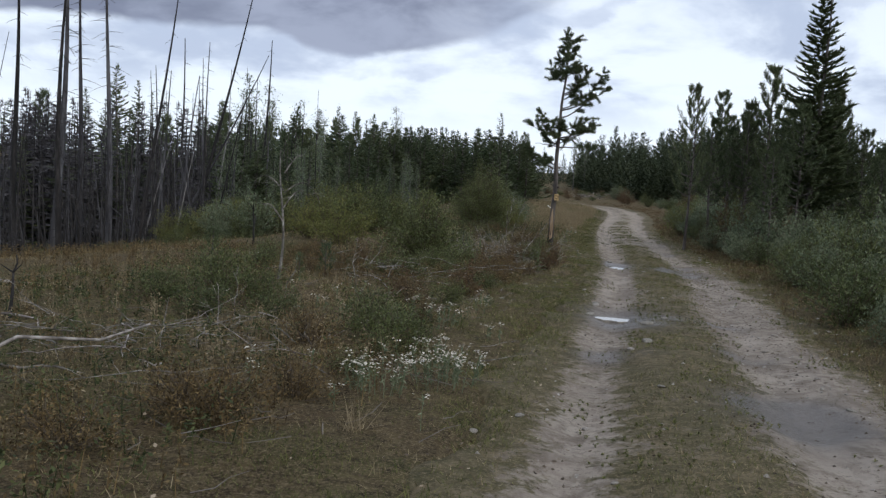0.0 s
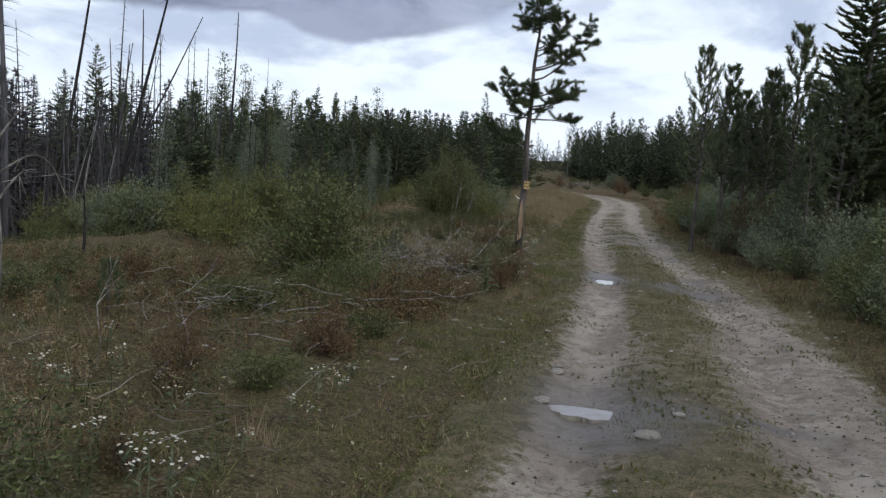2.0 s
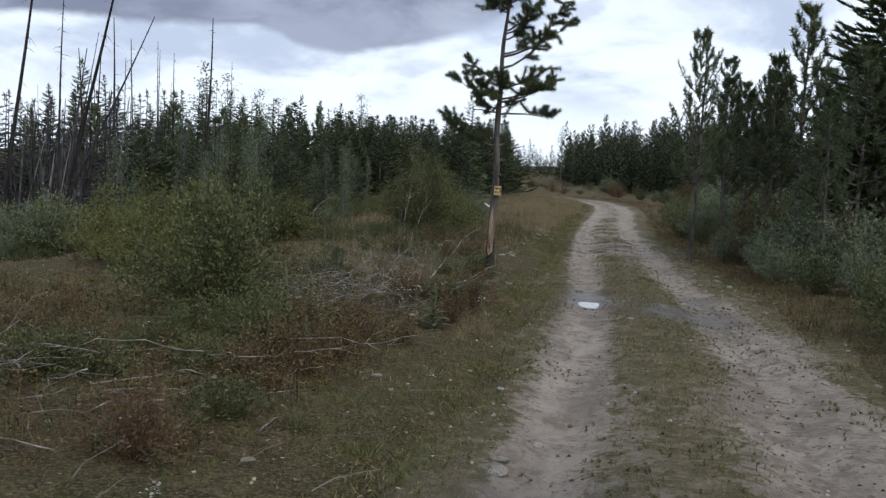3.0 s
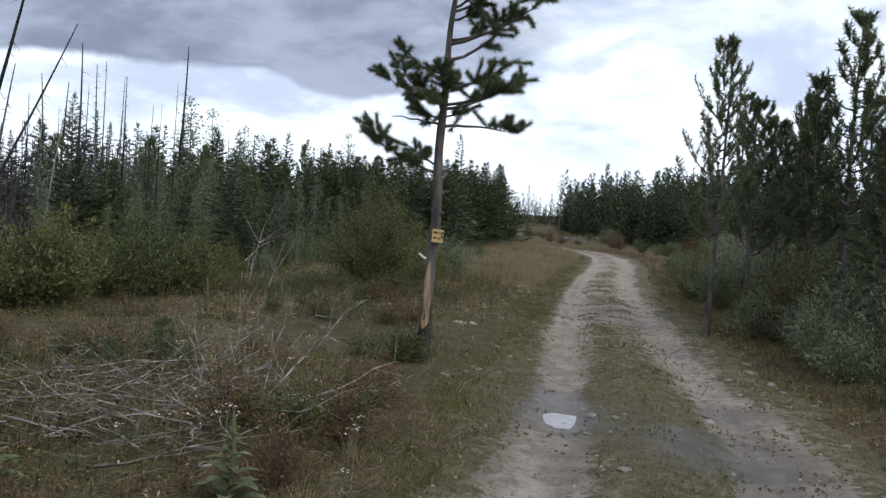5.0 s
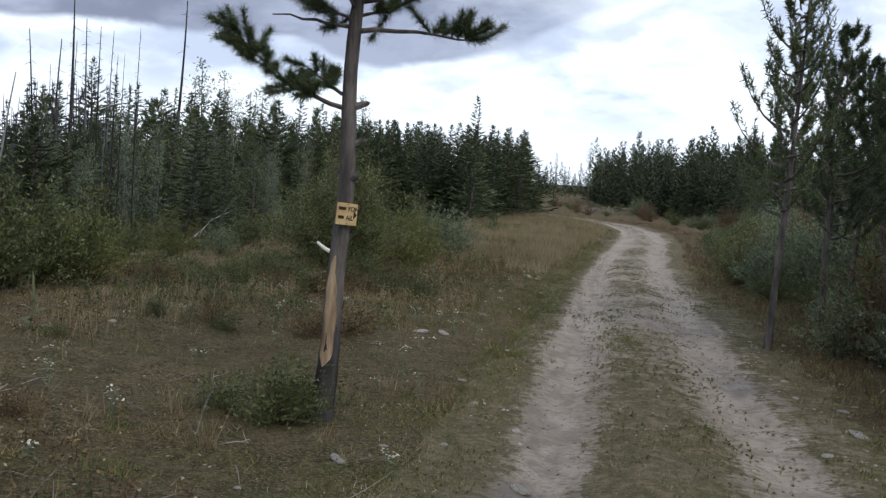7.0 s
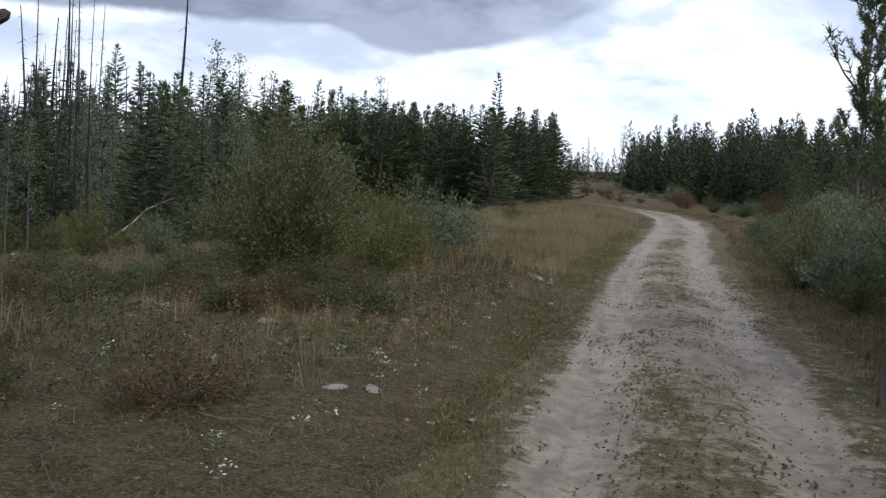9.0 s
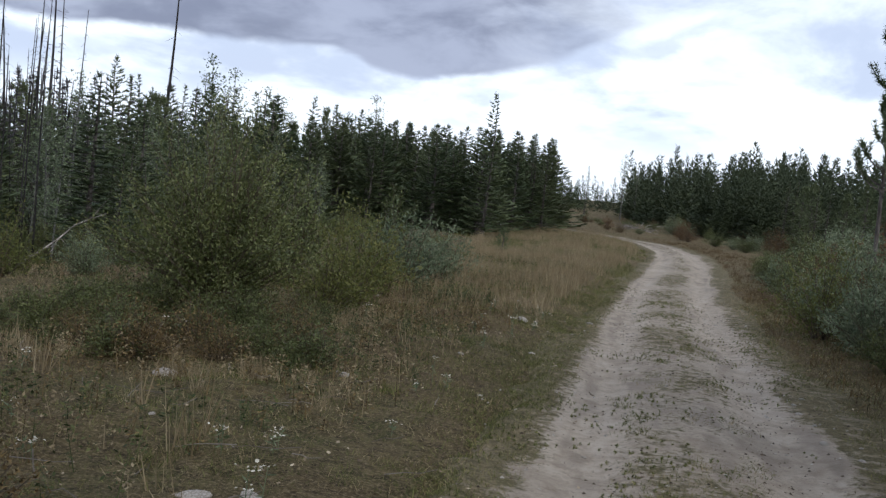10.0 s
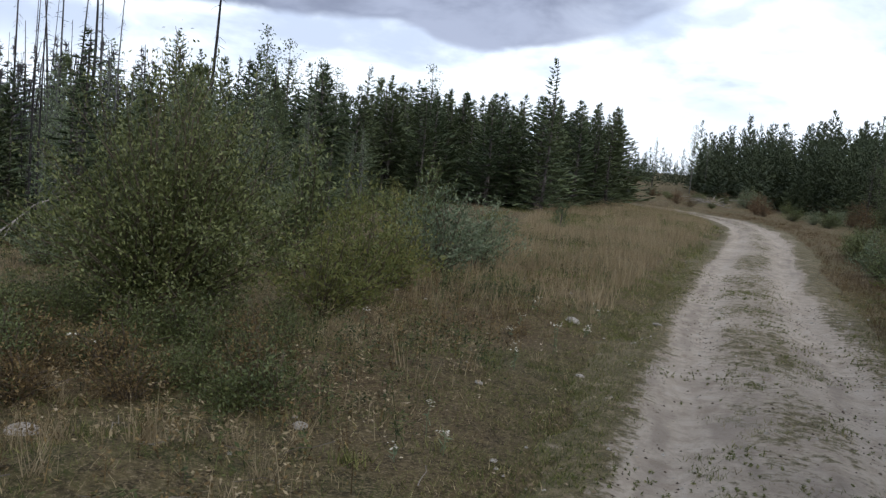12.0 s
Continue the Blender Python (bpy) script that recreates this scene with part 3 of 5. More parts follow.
def planted(key, builder, x, y, size=1.0, turn=None, tilt=(0.0, 0.0), sink=0.0, widen=1.0):
    """One more of a kind: built the first time, copied after that."""
    turn = rng.uniform(0, 360) if turn is None else turn
    m = pose(x, y, float(height(x, y)) - sink, tilt[0], tilt[1], turn) @ Matrix.Diagonal((size * widen, size * widen, size, 1))
    if key not in STOCK:
        ob = builder()
        STOCK[key] = ob
        ob.matrix_basis = m
        return ob
    src = STOCK[key]
    keep = src.scale.copy()
    return copy_thing(src, m @ Matrix.Diagonal((1 / keep[0], 1 / keep[1], 1 / keep[2], 1)))


def make_conifer(name, label, group, h, r, trunk_r, bark, needles, **shape):
    def build():
        ob = thing(name, label, "tree", group=group)
        t = Build()
        line = trunk_line(h, 0, 0.012 * h)
        t.tube(line, np.linspace(trunk_r, 0.012, 9) * np.array([1.25] + [1] * 8), 7)
        crown, limbs = conifer_crown(h, r, **shape)
        part("trunk", t, bark, ob, smooth=True)
        if limbs.n:
            tagged(part("branchwork", limbs, bark, ob), kind="stuff")
        tagged(part("crown", crown, needles, ob), kind="stuff")
        return ob
    return build


SPRUCES = [make_conifer("spruce_tree", "dark green conical spruce in dense forest", "forest conifers", 10.0, 1.9, 0.12, M_BARK, M_SPRUCE, branches=110, sprays=30, size=0.46, low=0.03, droop=0.22, rise=0.22, power=0.86, wisp=0.5),
           make_conifer("spruce_tree", "dark narrow spruce with ragged top", "forest conifers", 10.0, 1.4, 0.11, M_BARK, M_SPRUCE, branches=100, sprays=28, size=0.42, low=0.04, droop=0.3, rise=0.15, power=0.78, wisp=0.65),
           make_conifer("spruce_tree", "broad dark spruce with drooping boughs", "forest conifers", 10.0, 2.4, 0.14, M_BARK, M_SPRUCE, branches=120, sprays=30, size=0.52, low=0.03, droop=0.15, rise=0.3, power=0.8, wisp=0.5),
           make_conifer("spruce_tree", "tall dark spruce with dense needled boughs", "forest conifers", 10.0, 1.75, 0.13, M_BARK, M_SPRUCE, branches=320, sprays=150, size=0.25, low=0.03, droop=0.12, rise=0.3, power=0.72, wisp=0.5),
           make_conifer("young_spruce", "young green spruce crowding the track side", "roadside spruces", 10.0, 2.4, 0.13, M_BARK, M_SPRUCE, branches=130, sprays=36, size=0.36, low=0.03, droop=0.2, rise=0.15, power=0.85, wisp=0.45),
           make_conifer("dead_spruce", "dead grey-brown spruce with bare twigs", "burnt forest spruces", 10.0, 1.3, 0.10, M_SNAG, M_DEADTWIG, branches=64, sprays=14, size=0.55, low=0.05, droop=0.4, power=0.75, wisp=0.6)]
PINES = [make_conifer("pine_tree", "young lodgepole pine with upswept boughs", "roadside pines", 6.0, 1.1, 0.07, M_BARK, M_NEEDLE, branches=42, sprays=300, size=0.12, low=0.34, droop=-0.1, rise=0.75, power=0.5, wisp=0.45, tuft=True),
         make_conifer("pine_tree", "thin lodgepole pine with sparse tufted crown", "roadside pines", 6.0, 0.75, 0.055, M_BARK, M_NEEDLE, branches=40, sprays=280, size=0.12, low=0.42, droop=-0.1, rise=0.85, power=0.45, wisp=0.6, tuft=True),
         make_conifer("pine_tree", "bushy young pine in the roadside stand", "roadside pines", 6.0, 1.2, 0.07, M_BARK, M_NEEDLE, branches=60, sprays=80, size=0.22, low=0.08, droop=-0.1, rise=0.4, power=0.6, wisp=0.45, tuft=True)]


def spruce(kind, x, y, h, widen=1.0):
    return planted(("spruce", kind), SPRUCES[kind], x, y, h / 10.0, widen=widen, sink=0.1)


def pine(kind, x, y, h, widen=1.0):
    return planted(("pine", kind), PINES[kind], x, y, h / 6.0, widen=widen, sink=0.1)


def make_snag(kind):
    def build():
        mat = M_PALE if kind == 4 else M_CHAR if kind % 2 else M_SNAG
        ob = thing("dead_tree", "charred dead standing tree trunk" if kind % 2 else "grey weathered dead standing tree", "dead tree", group="burnt forest snags")
        t, b = Build(), Build()
        h = 10.0
        line = trunk_line(h, 0, 0.12, 10)
        t.tube(line, np.linspace(0.095, 0.018, 10), 6)
        part("trunk", t, mat, ob, smooth=True)
        k = (34, 18, 80, 54, 10)[kind]
        for f in rng.uniform(0.25 if kind < 2 else 0.12, 0.97, k):
            p = line[int(f * 9)] + (line[min(9, int(f * 9) + 1)] - line[int(f * 9)]) * (f * 9 % 1)
            a, L = rng.uniform(0, 6.28), rng.uniform(0.25, 1.35) * (1.15 - f)
            d = np.array([np.cos(a), np.sin(a), rng.uniform(-0.5, 0.3)])
            s = np.linspace(0, 1, 4)[:, None]
            b.tube(p + d * L * s + [0, 0, -0.25 * L] * s ** 2, np.linspace(0.011, 0.003, 4), 3)
        tagged(part("branchwork", b, mat, ob), kind="stuff")
        return ob
    return build


SNAGS = [make_snag(k) for k in range(5)]


def snag(kind, x, y, h, tilt=(0.0, 0.0), thick=1.0, turn=0.0):
    return planted(("snag", kind), SNAGS[kind], x, y, h / 10.0, turn=turn, tilt=tilt, widen=thick, sink=0.1)


def make_bush(name, label, material, stems, leaves, r, h, leaf, fine=False, shoots=0.0):
    def build():
        ob = thing(name, label, "bush", group="roadside bushes")
        wood, crown = Build(), Build()
        for _ in range(stems):
            a, e = rng.uniform(0, 6.28), rng.uniform(0, 1) ** 0.6
            top = np.array([np.cos(a) * r * e, np.sin(a) * r * e, h * (1 - 0.62 * e ** 2) * rng.uniform(0.6, 1.08)])
            if rng.uniform() < shoots:
                top = top * [0.85, 0.85, 1.14]
            foot = np.array([np.cos(a), np.sin(a), 0]) * 0.12 * r * rng.uniform(0, 1)
            s = np.linspace(0, 1, 5)[:, None]
            pts = foot + (top - foot) * np.hstack([s ** 1.4, s ** 1.4, s]) + rng.normal(size=(5, 3)) * 0.04 * s * h
            wood.tube(pts, np.linspace(0.005 * h + 0.003, 0.002, 5), 3)
            q = rng.uniform(0.15, 1.0, leaves) ** 0.8
            base = np.stack([np.interp(q, s[:, 0], pts[:, d]) for d in range(3)], 1)
            base += rng.normal(size=(leaves, 3)) * (0.12 * r * (1.15 - q) + 0.045)[:, None] * [1, 1, 0.8]
            way = unit(unit(top - foot) * 0.8 + rng.normal(size=(leaves, 3)) * 0.7)
            draw = crown.blades if fine else crown.kites
            draw(base, way, unit(np.cross(way, any_dirs(leaves))), leaf * rng.uniform(0.6, 1.3, leaves), leaf * 0.2 * rng.uniform(0.7, 1.3, leaves))
        crown.v = [np.maximum(v, [-99, -99, 0.01]) for v in crown.v]
        tagged(part("stem", wood, M_STEM, ob), kind="stuff")
        tagged(part("crown", crown, material, ob), kind="stuff")
        return ob
    return build


BUSHES = dict(
    willow=make_bush("willow_bush", "tall green willow bush at the track side", M_WILLOW, 230, 200, 1.6, 2.6, 0.05, shoots=0.14),
    dark=make_bush("leafy_bush", "dense dark green bush in the clearing", M_WILLOW, 110, 100, 0.95, 1.4, 0.05, shoots=0.1),
    scrub=make_bush("willow_bush", "rangy green willow scrub", M_WILLOW, 50, 66, 1.0, 2.0, 0.085, True, 0.15),
    green=make_bush("leafy_bush", "dense green leafy bush in dry grass", M_WILLOW, 48, 64, 0.9, 1.4, 0.068, True, 0.1),
    yellow=make_bush("yellowing_bush", "yellow-green bush turning in autumn", M_YELLOW, 46, 66, 0.9, 1.5, 0.066, True, 0.1),
    grey=make_bush("grey_green_bush", "grey-green willow scrub beside the track", M_GREYLEAF, 48, 64, 0.9, 1.4, 0.07, True, 0.12),
    rust=make_bush("rusty_bush", "thin orange-brown autumn bush", M_RUST, 34, 44, 0.8, 1.3, 0.07, True, 0.15),
    tuft=make_bush("low_shrub", "low dark green shrub in dry grass", M_WILLOW, 30, 70, 0.38, 0.5, 0.03, True, 0.15),
    russet=make_bush("low_shrub", "low red-brown shrub in dry grass", M_FORB, 30, 66, 0.38, 0.5, 0.028, True, 0.15),
)
BUSH_HEIGHT = dict(dark=1.4, willow=2.6, scrub=2.0, green=1.4, yellow=1.5, grey=1.4, rust=1.3, tuft=0.5, russet=0.5)


def bush(kind, x, y, h, widen=1.0):
    return planted(("bush", kind), BUSHES[kind], x, y, h / BUSH_HEIGHT[kind], widen=widen, sink=0.04)


def make_aspen():
    ob = thing("aspen_tree", "slender pale aspen with thin airy leaves", "tree", group="aspens")
    t, crown, limbs = Build(), Build(), Build()
    line = trunk_line(10.0, 0, 0.15)
    t.tube(line, np.linspace(0.09, 0.012, 9), 6)
    for f in rng.uniform(0.22, 0.98, 62):
        a = rng.uniform(0, 6.28)
        L = 1.75 * (1.03 - f) ** 0.65 * rng.uniform(0.4, 1.1)
        p0 = np.array([np.interp(f * 10, line[:, 2], line[:, 0]), np.interp(f * 10, line[:, 2], line[:, 1]), f * 10])
        s = np.linspace(0, 1, 4)[:, None]
        pts = p0 + np.array([np.cos(a), np.sin(a), 0.9]) * L * s + rng.normal(size=(4, 3)) * 0.05 * s
        limbs.tube(pts, np.linspace(0.018, 0.005, 4), 3)
        k = 20
        base = pts[rng.integers(1, 4, k)] + rng.normal(size=(k, 3)) * 0.18
        way = any_dirs(k)
        crown.kites(base, way, unit(np.cross(way, any_dirs(k))), rng.uniform(0.09, 0.17, k), rng.uniform(0.03, 0.055, k))
    part("trunk", t, M_ASPEN, ob, smooth=True)
    tagged(part("branchwork", limbs, M_SNAG, ob), kind="stuff")
    tagged(part("crown", crown, M_GREYLEAF, ob), kind="stuff")
    return ob


def aspen(x, y, h):
    return planted("aspen", make_aspen, x, y, h / 10.0, sink=0.1)


def top_to(plant, x, y, z):
    """How tall a tree must be at (x, y) for its top to reach the height z."""
    return z - float(height(x, y))


def plant_woods():
    # marker trees, given by where their tops stand
    for kind, x, y, z in ((0, -12.9, 109, 8.4), (0, -10.9, 109, 7.9), (0, 3.9, 73, 6.4), (0, 8.4, 101, 6.2), (2, 7.0, 97, 5.2), (2, -70, 198, 19.7), (0, -66, 199, 17.0), (1, -62, 196, 14.5),
                          (2, -77, 199, 14.5), (1, -59, 196, 12.5), (0, -83, 200, 12.0), (1, 15.9, 157, 6.6), (1, -8.6, 97, 6.4), (1, -28.0, 118, 9.0)):
        spruce(kind, x, y, top_to(spruce, x, y, z))
    for x, y, z in ((-5.4, 97, 7.8), (-24.5, 117, 12.0), (-22.0, 115, 10.6), (-26.5, 118, 10.2), (19.2, 143, 7.8), (21.0, 144, 6.8), (-17.0, 108, 8.6), (-6.5, 95, 6.0), (23.5, 145, 6.9)):
        aspen(x, y, top_to(aspen, x, y, z))
    # the left wood, rising out of the hollow
    for i in range(150):
        y = rng.uniform(62, 112)
        x = rng.uniform(-0.55 * y - 2, -7.5)
        z = 0.2 + (y - 15) * (rng.uniform(0.05, 0.092) if x < -8.5 else rng.uniform(0.045, 0.064))
        if x < -0.235 * y - 1 and rng.uniform() < 0.8:
            spruce(5, x, y, top_to(spruce, x, y, z))
        elif rng.uniform() < 0.2:
            aspen(x, y, top_to(aspen, x, y, z))
        elif rng.uniform() < 0.35:
            pine(2, x, y, top_to(pine, x, y, z * rng.uniform(0.8, 1.0)), rng.uniform(0.7, 1.0))
        else:
            spruce(int(rng.integers(0, 3)), x, y, top_to(spruce, x, y, z), rng.uniform(1.1, 1.7))
    # younger growth in the hollow, in front of the tall wood
    for i in range(70):
        y = rng.uniform(43, 66)
        x = rng.uniform(-0.17 * y - 3.5, -1.5)
        z = rng.uniform(-0.2, 3.2)
        if rng.uniform() < 0.35:
            aspen(x, y, max(3.0, top_to(aspen, x, y, z)))
        else:
            spruce(int(rng.integers(0, 3)), x, y, max(2.5, top_to(spruce, x, y, z)), rng.uniform(1.3, 1.9))
    # dark clump left of the bend
    for _ in range(104):
        y = rng.uniform(74, 106)
        x = rng.uniform(-8, 4.4 + (y - 74) * 0.22)
        spruce(2 if rng.uniform() < 0.75 else 0, x, y, top_to(spruce, x, y, 0.4 + (y - 15) * rng.uniform(0.052, 0.072)), rng.uniform(1.2, 1.8))
    # young stand on the right
    for i in range(84):
        y = 14 + 84 * (i + rng.uniform()) / 84
        x = float(road_x(y)) + 5.4 + abs(rng.normal()) * 4.2 + 0.045 * y
        h = rng.uniform(2.4, 3.6) + 0.022 * y
        if rng.uniform() < 0.25:
            pine(2, x, y, h, 1.2)
        else:
            spruce(4, x, y, h, 1.1)
    for i in range(28):
        y = 26.5 + 17 * (i + rng.uniform()) / 28
        x = float(road_x(y)) + 6.3 + 4.6 * rng.uniform()
        z = 1.3 + 0.068 * y + rng.uniform(-0.9, 0.6)
        if i % 3:
            spruce(4, x, y, top_to(spruce, x, y, z), 0.8)
        else:
            pine(2, x, y, top_to(pine, x, y, z + 0.3), 0.85)
    for x, y, z in ((10.7, 30.2, 3.6), (11.14, 32.9, 5.85), (11.9, 29.4, 5.2), (12.5, 30.8, 4.8), (10.5, 33.2, 4.6), (10.1, 34.0, 3.8), (9.1, 32.35, 3.95), (10.9, 34.6, 4.4), (13.4, 32.5, 4.6), (12.6, 28.5, 3.6), (12.2, 26.6, 3.0)):
        pine(0, x, y, top_to(pine, x, y, z))
    pine(0, 8.15, 31.7, 5.6, 0.8)
    pine(1, 14.2, 49.4, 7.4)
    spruce(3, 11.0, 28.6, 8.4, 1.12)
    pine(0, 10.3, 27.6, 4.6)
    pine(0, 9.0, 26.0, 3.4)
    for x, y, z in ((11.9, 40, 4.6), (13.6, 41, 5.0), (11.6, 36.6, 4.2), (12.9, 36, 4.7), (12.7, 34, 4.9)):
        pine(0, x, y, top_to(pine, x, y, z), 1.1)
    # dark conifers behind the burnt stand
    for _ in range(60):
        y = rng.uniform(58, 100)
        x = -y * rng.uniform(0.24, 0.62)
        spruce(int(rng.choice([0, 1, 5, 5])), x, y, top_to(spruce, x, y, 0.4 + (y - 15) * rng.uniform(0.035, 0.08)), rng.uniform(1.2, 1.8))


def build_distant_woods():
    """Woods too far to tell one tree from another, as one mass of trees a wood."""
    shapes = []
    for r in (0.17, 0.21, 0.25, 0.30):
        b = conifer_crown(1.0, r, branches=66, sprays=15, size=0.07, low=0.02, droop=0.0, rise=0.5, power=0.8, wisp=0.45)[0]
        shapes.append((np.concatenate(b.v), np.concatenate(b.tri)))

    def wood(name, label, places, material):
        out, faces, n = [], [], 0
        for x, y, z in places:
            v, f = shapes[int(rng.integers(0, 4))]
            faces.append(f + n)
            n += len(v)
            g = float(height(x, y)) - 0.2
            a, wide = rng.uniform(0, 6.28), rng.uniform(0.9, 1.4)
            q = np.stack([v[:, 0] * np.cos(a) - v[:, 1] * np.sin(a), v[:, 0] * np.sin(a) + v[:, 1] * np.cos(a), v[:, 2]], 1) * (z - g) * [wide, wide, 1]
            out.append(q + [x, y, g])
        single(name, fill_mesh(name, np.concatenate(out), np.concatenate(faces)), material, label, "forest", "stuff")

    left = []
    for i in range(110):
        y = rng.uniform(105, 150)
        left.append((rng.uniform(-0.26 * y, -4), y, -0.5 + (y - 15) * rng.uniform(0.04, 0.066)))
    wood("distant_wood", "distant dark spruce forest filling the hollow", left, M_FARWOOD)
    burnt = []
    for i in range(85):
        y = rng.uniform(70, 140)
        burnt.append((rng.uniform(-0.66 * y, -0.25 * y), y, -1.5 + (y - 15) * rng.uniform(0.0, 0.045)))
    wood("burnt_wood", "distant grey-brown burnt forest", burnt, M_DEADTWIG)
    right = []
    for i in range(340):
        y = rng.uniform(104, 168)
        x = 20.5 + max(0, 138 - y) * 0.10 + max(0, y - 138) * 0.03 + abs(rng.normal()) * 20
        right.append((x, y, 0.2 + min(1.45, 1 + 0.022 * (x - 21)) * (y - 18) * rng.uniform(0.041, 0.056) * (1.15 if rng.uniform() < 0.08 else 1)))
    for i in range(130):
        right.append((rng.uniform(4, 45), rng.uniform(175, 235), rng.uniform(3.6, 6.6)))
    wood("distant_wood", "dark young pine forest beyond the bend", right, M_FARWOOD)


def plant_snags():
    for x, y, z, lean, kind, thick in ((-15.8, 80, 11.8, 0, 1, 1.1), (-16.3, 80.6, 4.5, 2, 1, 1.0), (-22.9, 79.7, 11.5, 0, 0, 1.0), (-19.6, 75.4, 9.5, 0, 2, 0.8), (-14.2, 43.2, 9.5, 6, 1, 0.9),
                                       (-11.2, 41.0, 9.0, 11, 1, 0.9), (-12.6, 50.5, 4.0, 9, 4, 1.2), (-13.9, 38.7, 10.0, 0, 2, 1.2), (-19.8, 60, 3.4, 11, 4, 1.3), (-13.2, 45.5, 2.6, 12, 4, 0.9), (-15.4, 47.0, 2.2, 16, 4, 0.9), (-12.9, 43, 6.5, 25, 0, 0.8),
                                       (-15.6, 38, 9, 1, 3, 1.3), (-17.2, 41, 11, 0, 0, 1.4), (-16.6, 36, 9, -2, 1, 1.3), (-18.4, 47, 11, 1, 2, 1.2), (-24.5, 82, 9.0, 1, 3, 1.0)):
        snag(kind, x, y, (z - float(height(x, y))) / math.cos(radians(lean)), (0, lean), thick)
    # the burnt stand: trunks of all sizes past the brow
    for i in range(250):
        y = rng.uniform(19, 80)
        x = -0.205 * y - 1.0 - abs(rng.normal()) * 0.14 * y - (2.0 if y < 30 else 0)
        z = rng.uniform(-0.05, 0.06) * y + 1.0 + (rng.uniform(0.02, 0.13) * y if rng.uniform() < 0.09 else 0)
        snag(int(rng.choice([0, 1, 1, 2, 3, 3])), x, y, max(2.0, z - float(height(x, y))), (rng.normal() * 4.5, rng.normal() * 6), rng.uniform(0.5, 1.05), rng.uniform(0, 360))
    for i in range(10):
        y = rng.uniform(48, 86)
        x = 5.2 - 0.60 * (y - 28.5) - rng.uniform(-0.04, 0.16) * (y - 20)
        snag(int(rng.choice([1, 1, 3, 3])), x, y, rng.uniform(2.5, 7.5) - float(height(x, y)), (rng.normal() * 2, rng.normal() * 2.5), rng.uniform(0.45, 0.8), rng.uniform(0, 360))
    for i in range(9):
        y = 47 + i * 1.3
        x = 5.0 - 0.62 * (y - 28.5) + rng.normal() * 0.7
        snag((1, 3, 1, 3)[i % 4], x, y, rng.uniform(3.0, 5.8) - float(height(x, y)), (rng.normal() * 1.5, rng.normal() * 2), rng.uniform(0.45, 0.7), rng.uniform(0, 360))
    for i in range(45):
        y = rng.uniform(50, 90)
        x = rng.uniform(-0.30 * y, -7.5 - 0.05 * y)
        z = rng.uniform(-0.03, 0.06) * y + 1.0
        snag(int(rng.choice([0, 1, 2, 3])), x, y, max(2.5, z - float(height(x, y))), (rng.normal() * 2, rng.normal() * 3), rng.uniform(0.6, 1.0), rng.uniform(0, 360))


GROWTH_Y = [15, 20, 27, 30, 32.5, 34.7, 38, 40]
GROWTH_X = [-5.8, -4.3, -2.8, -2.1, -1.7, 0.2, 1.4, 1.8]


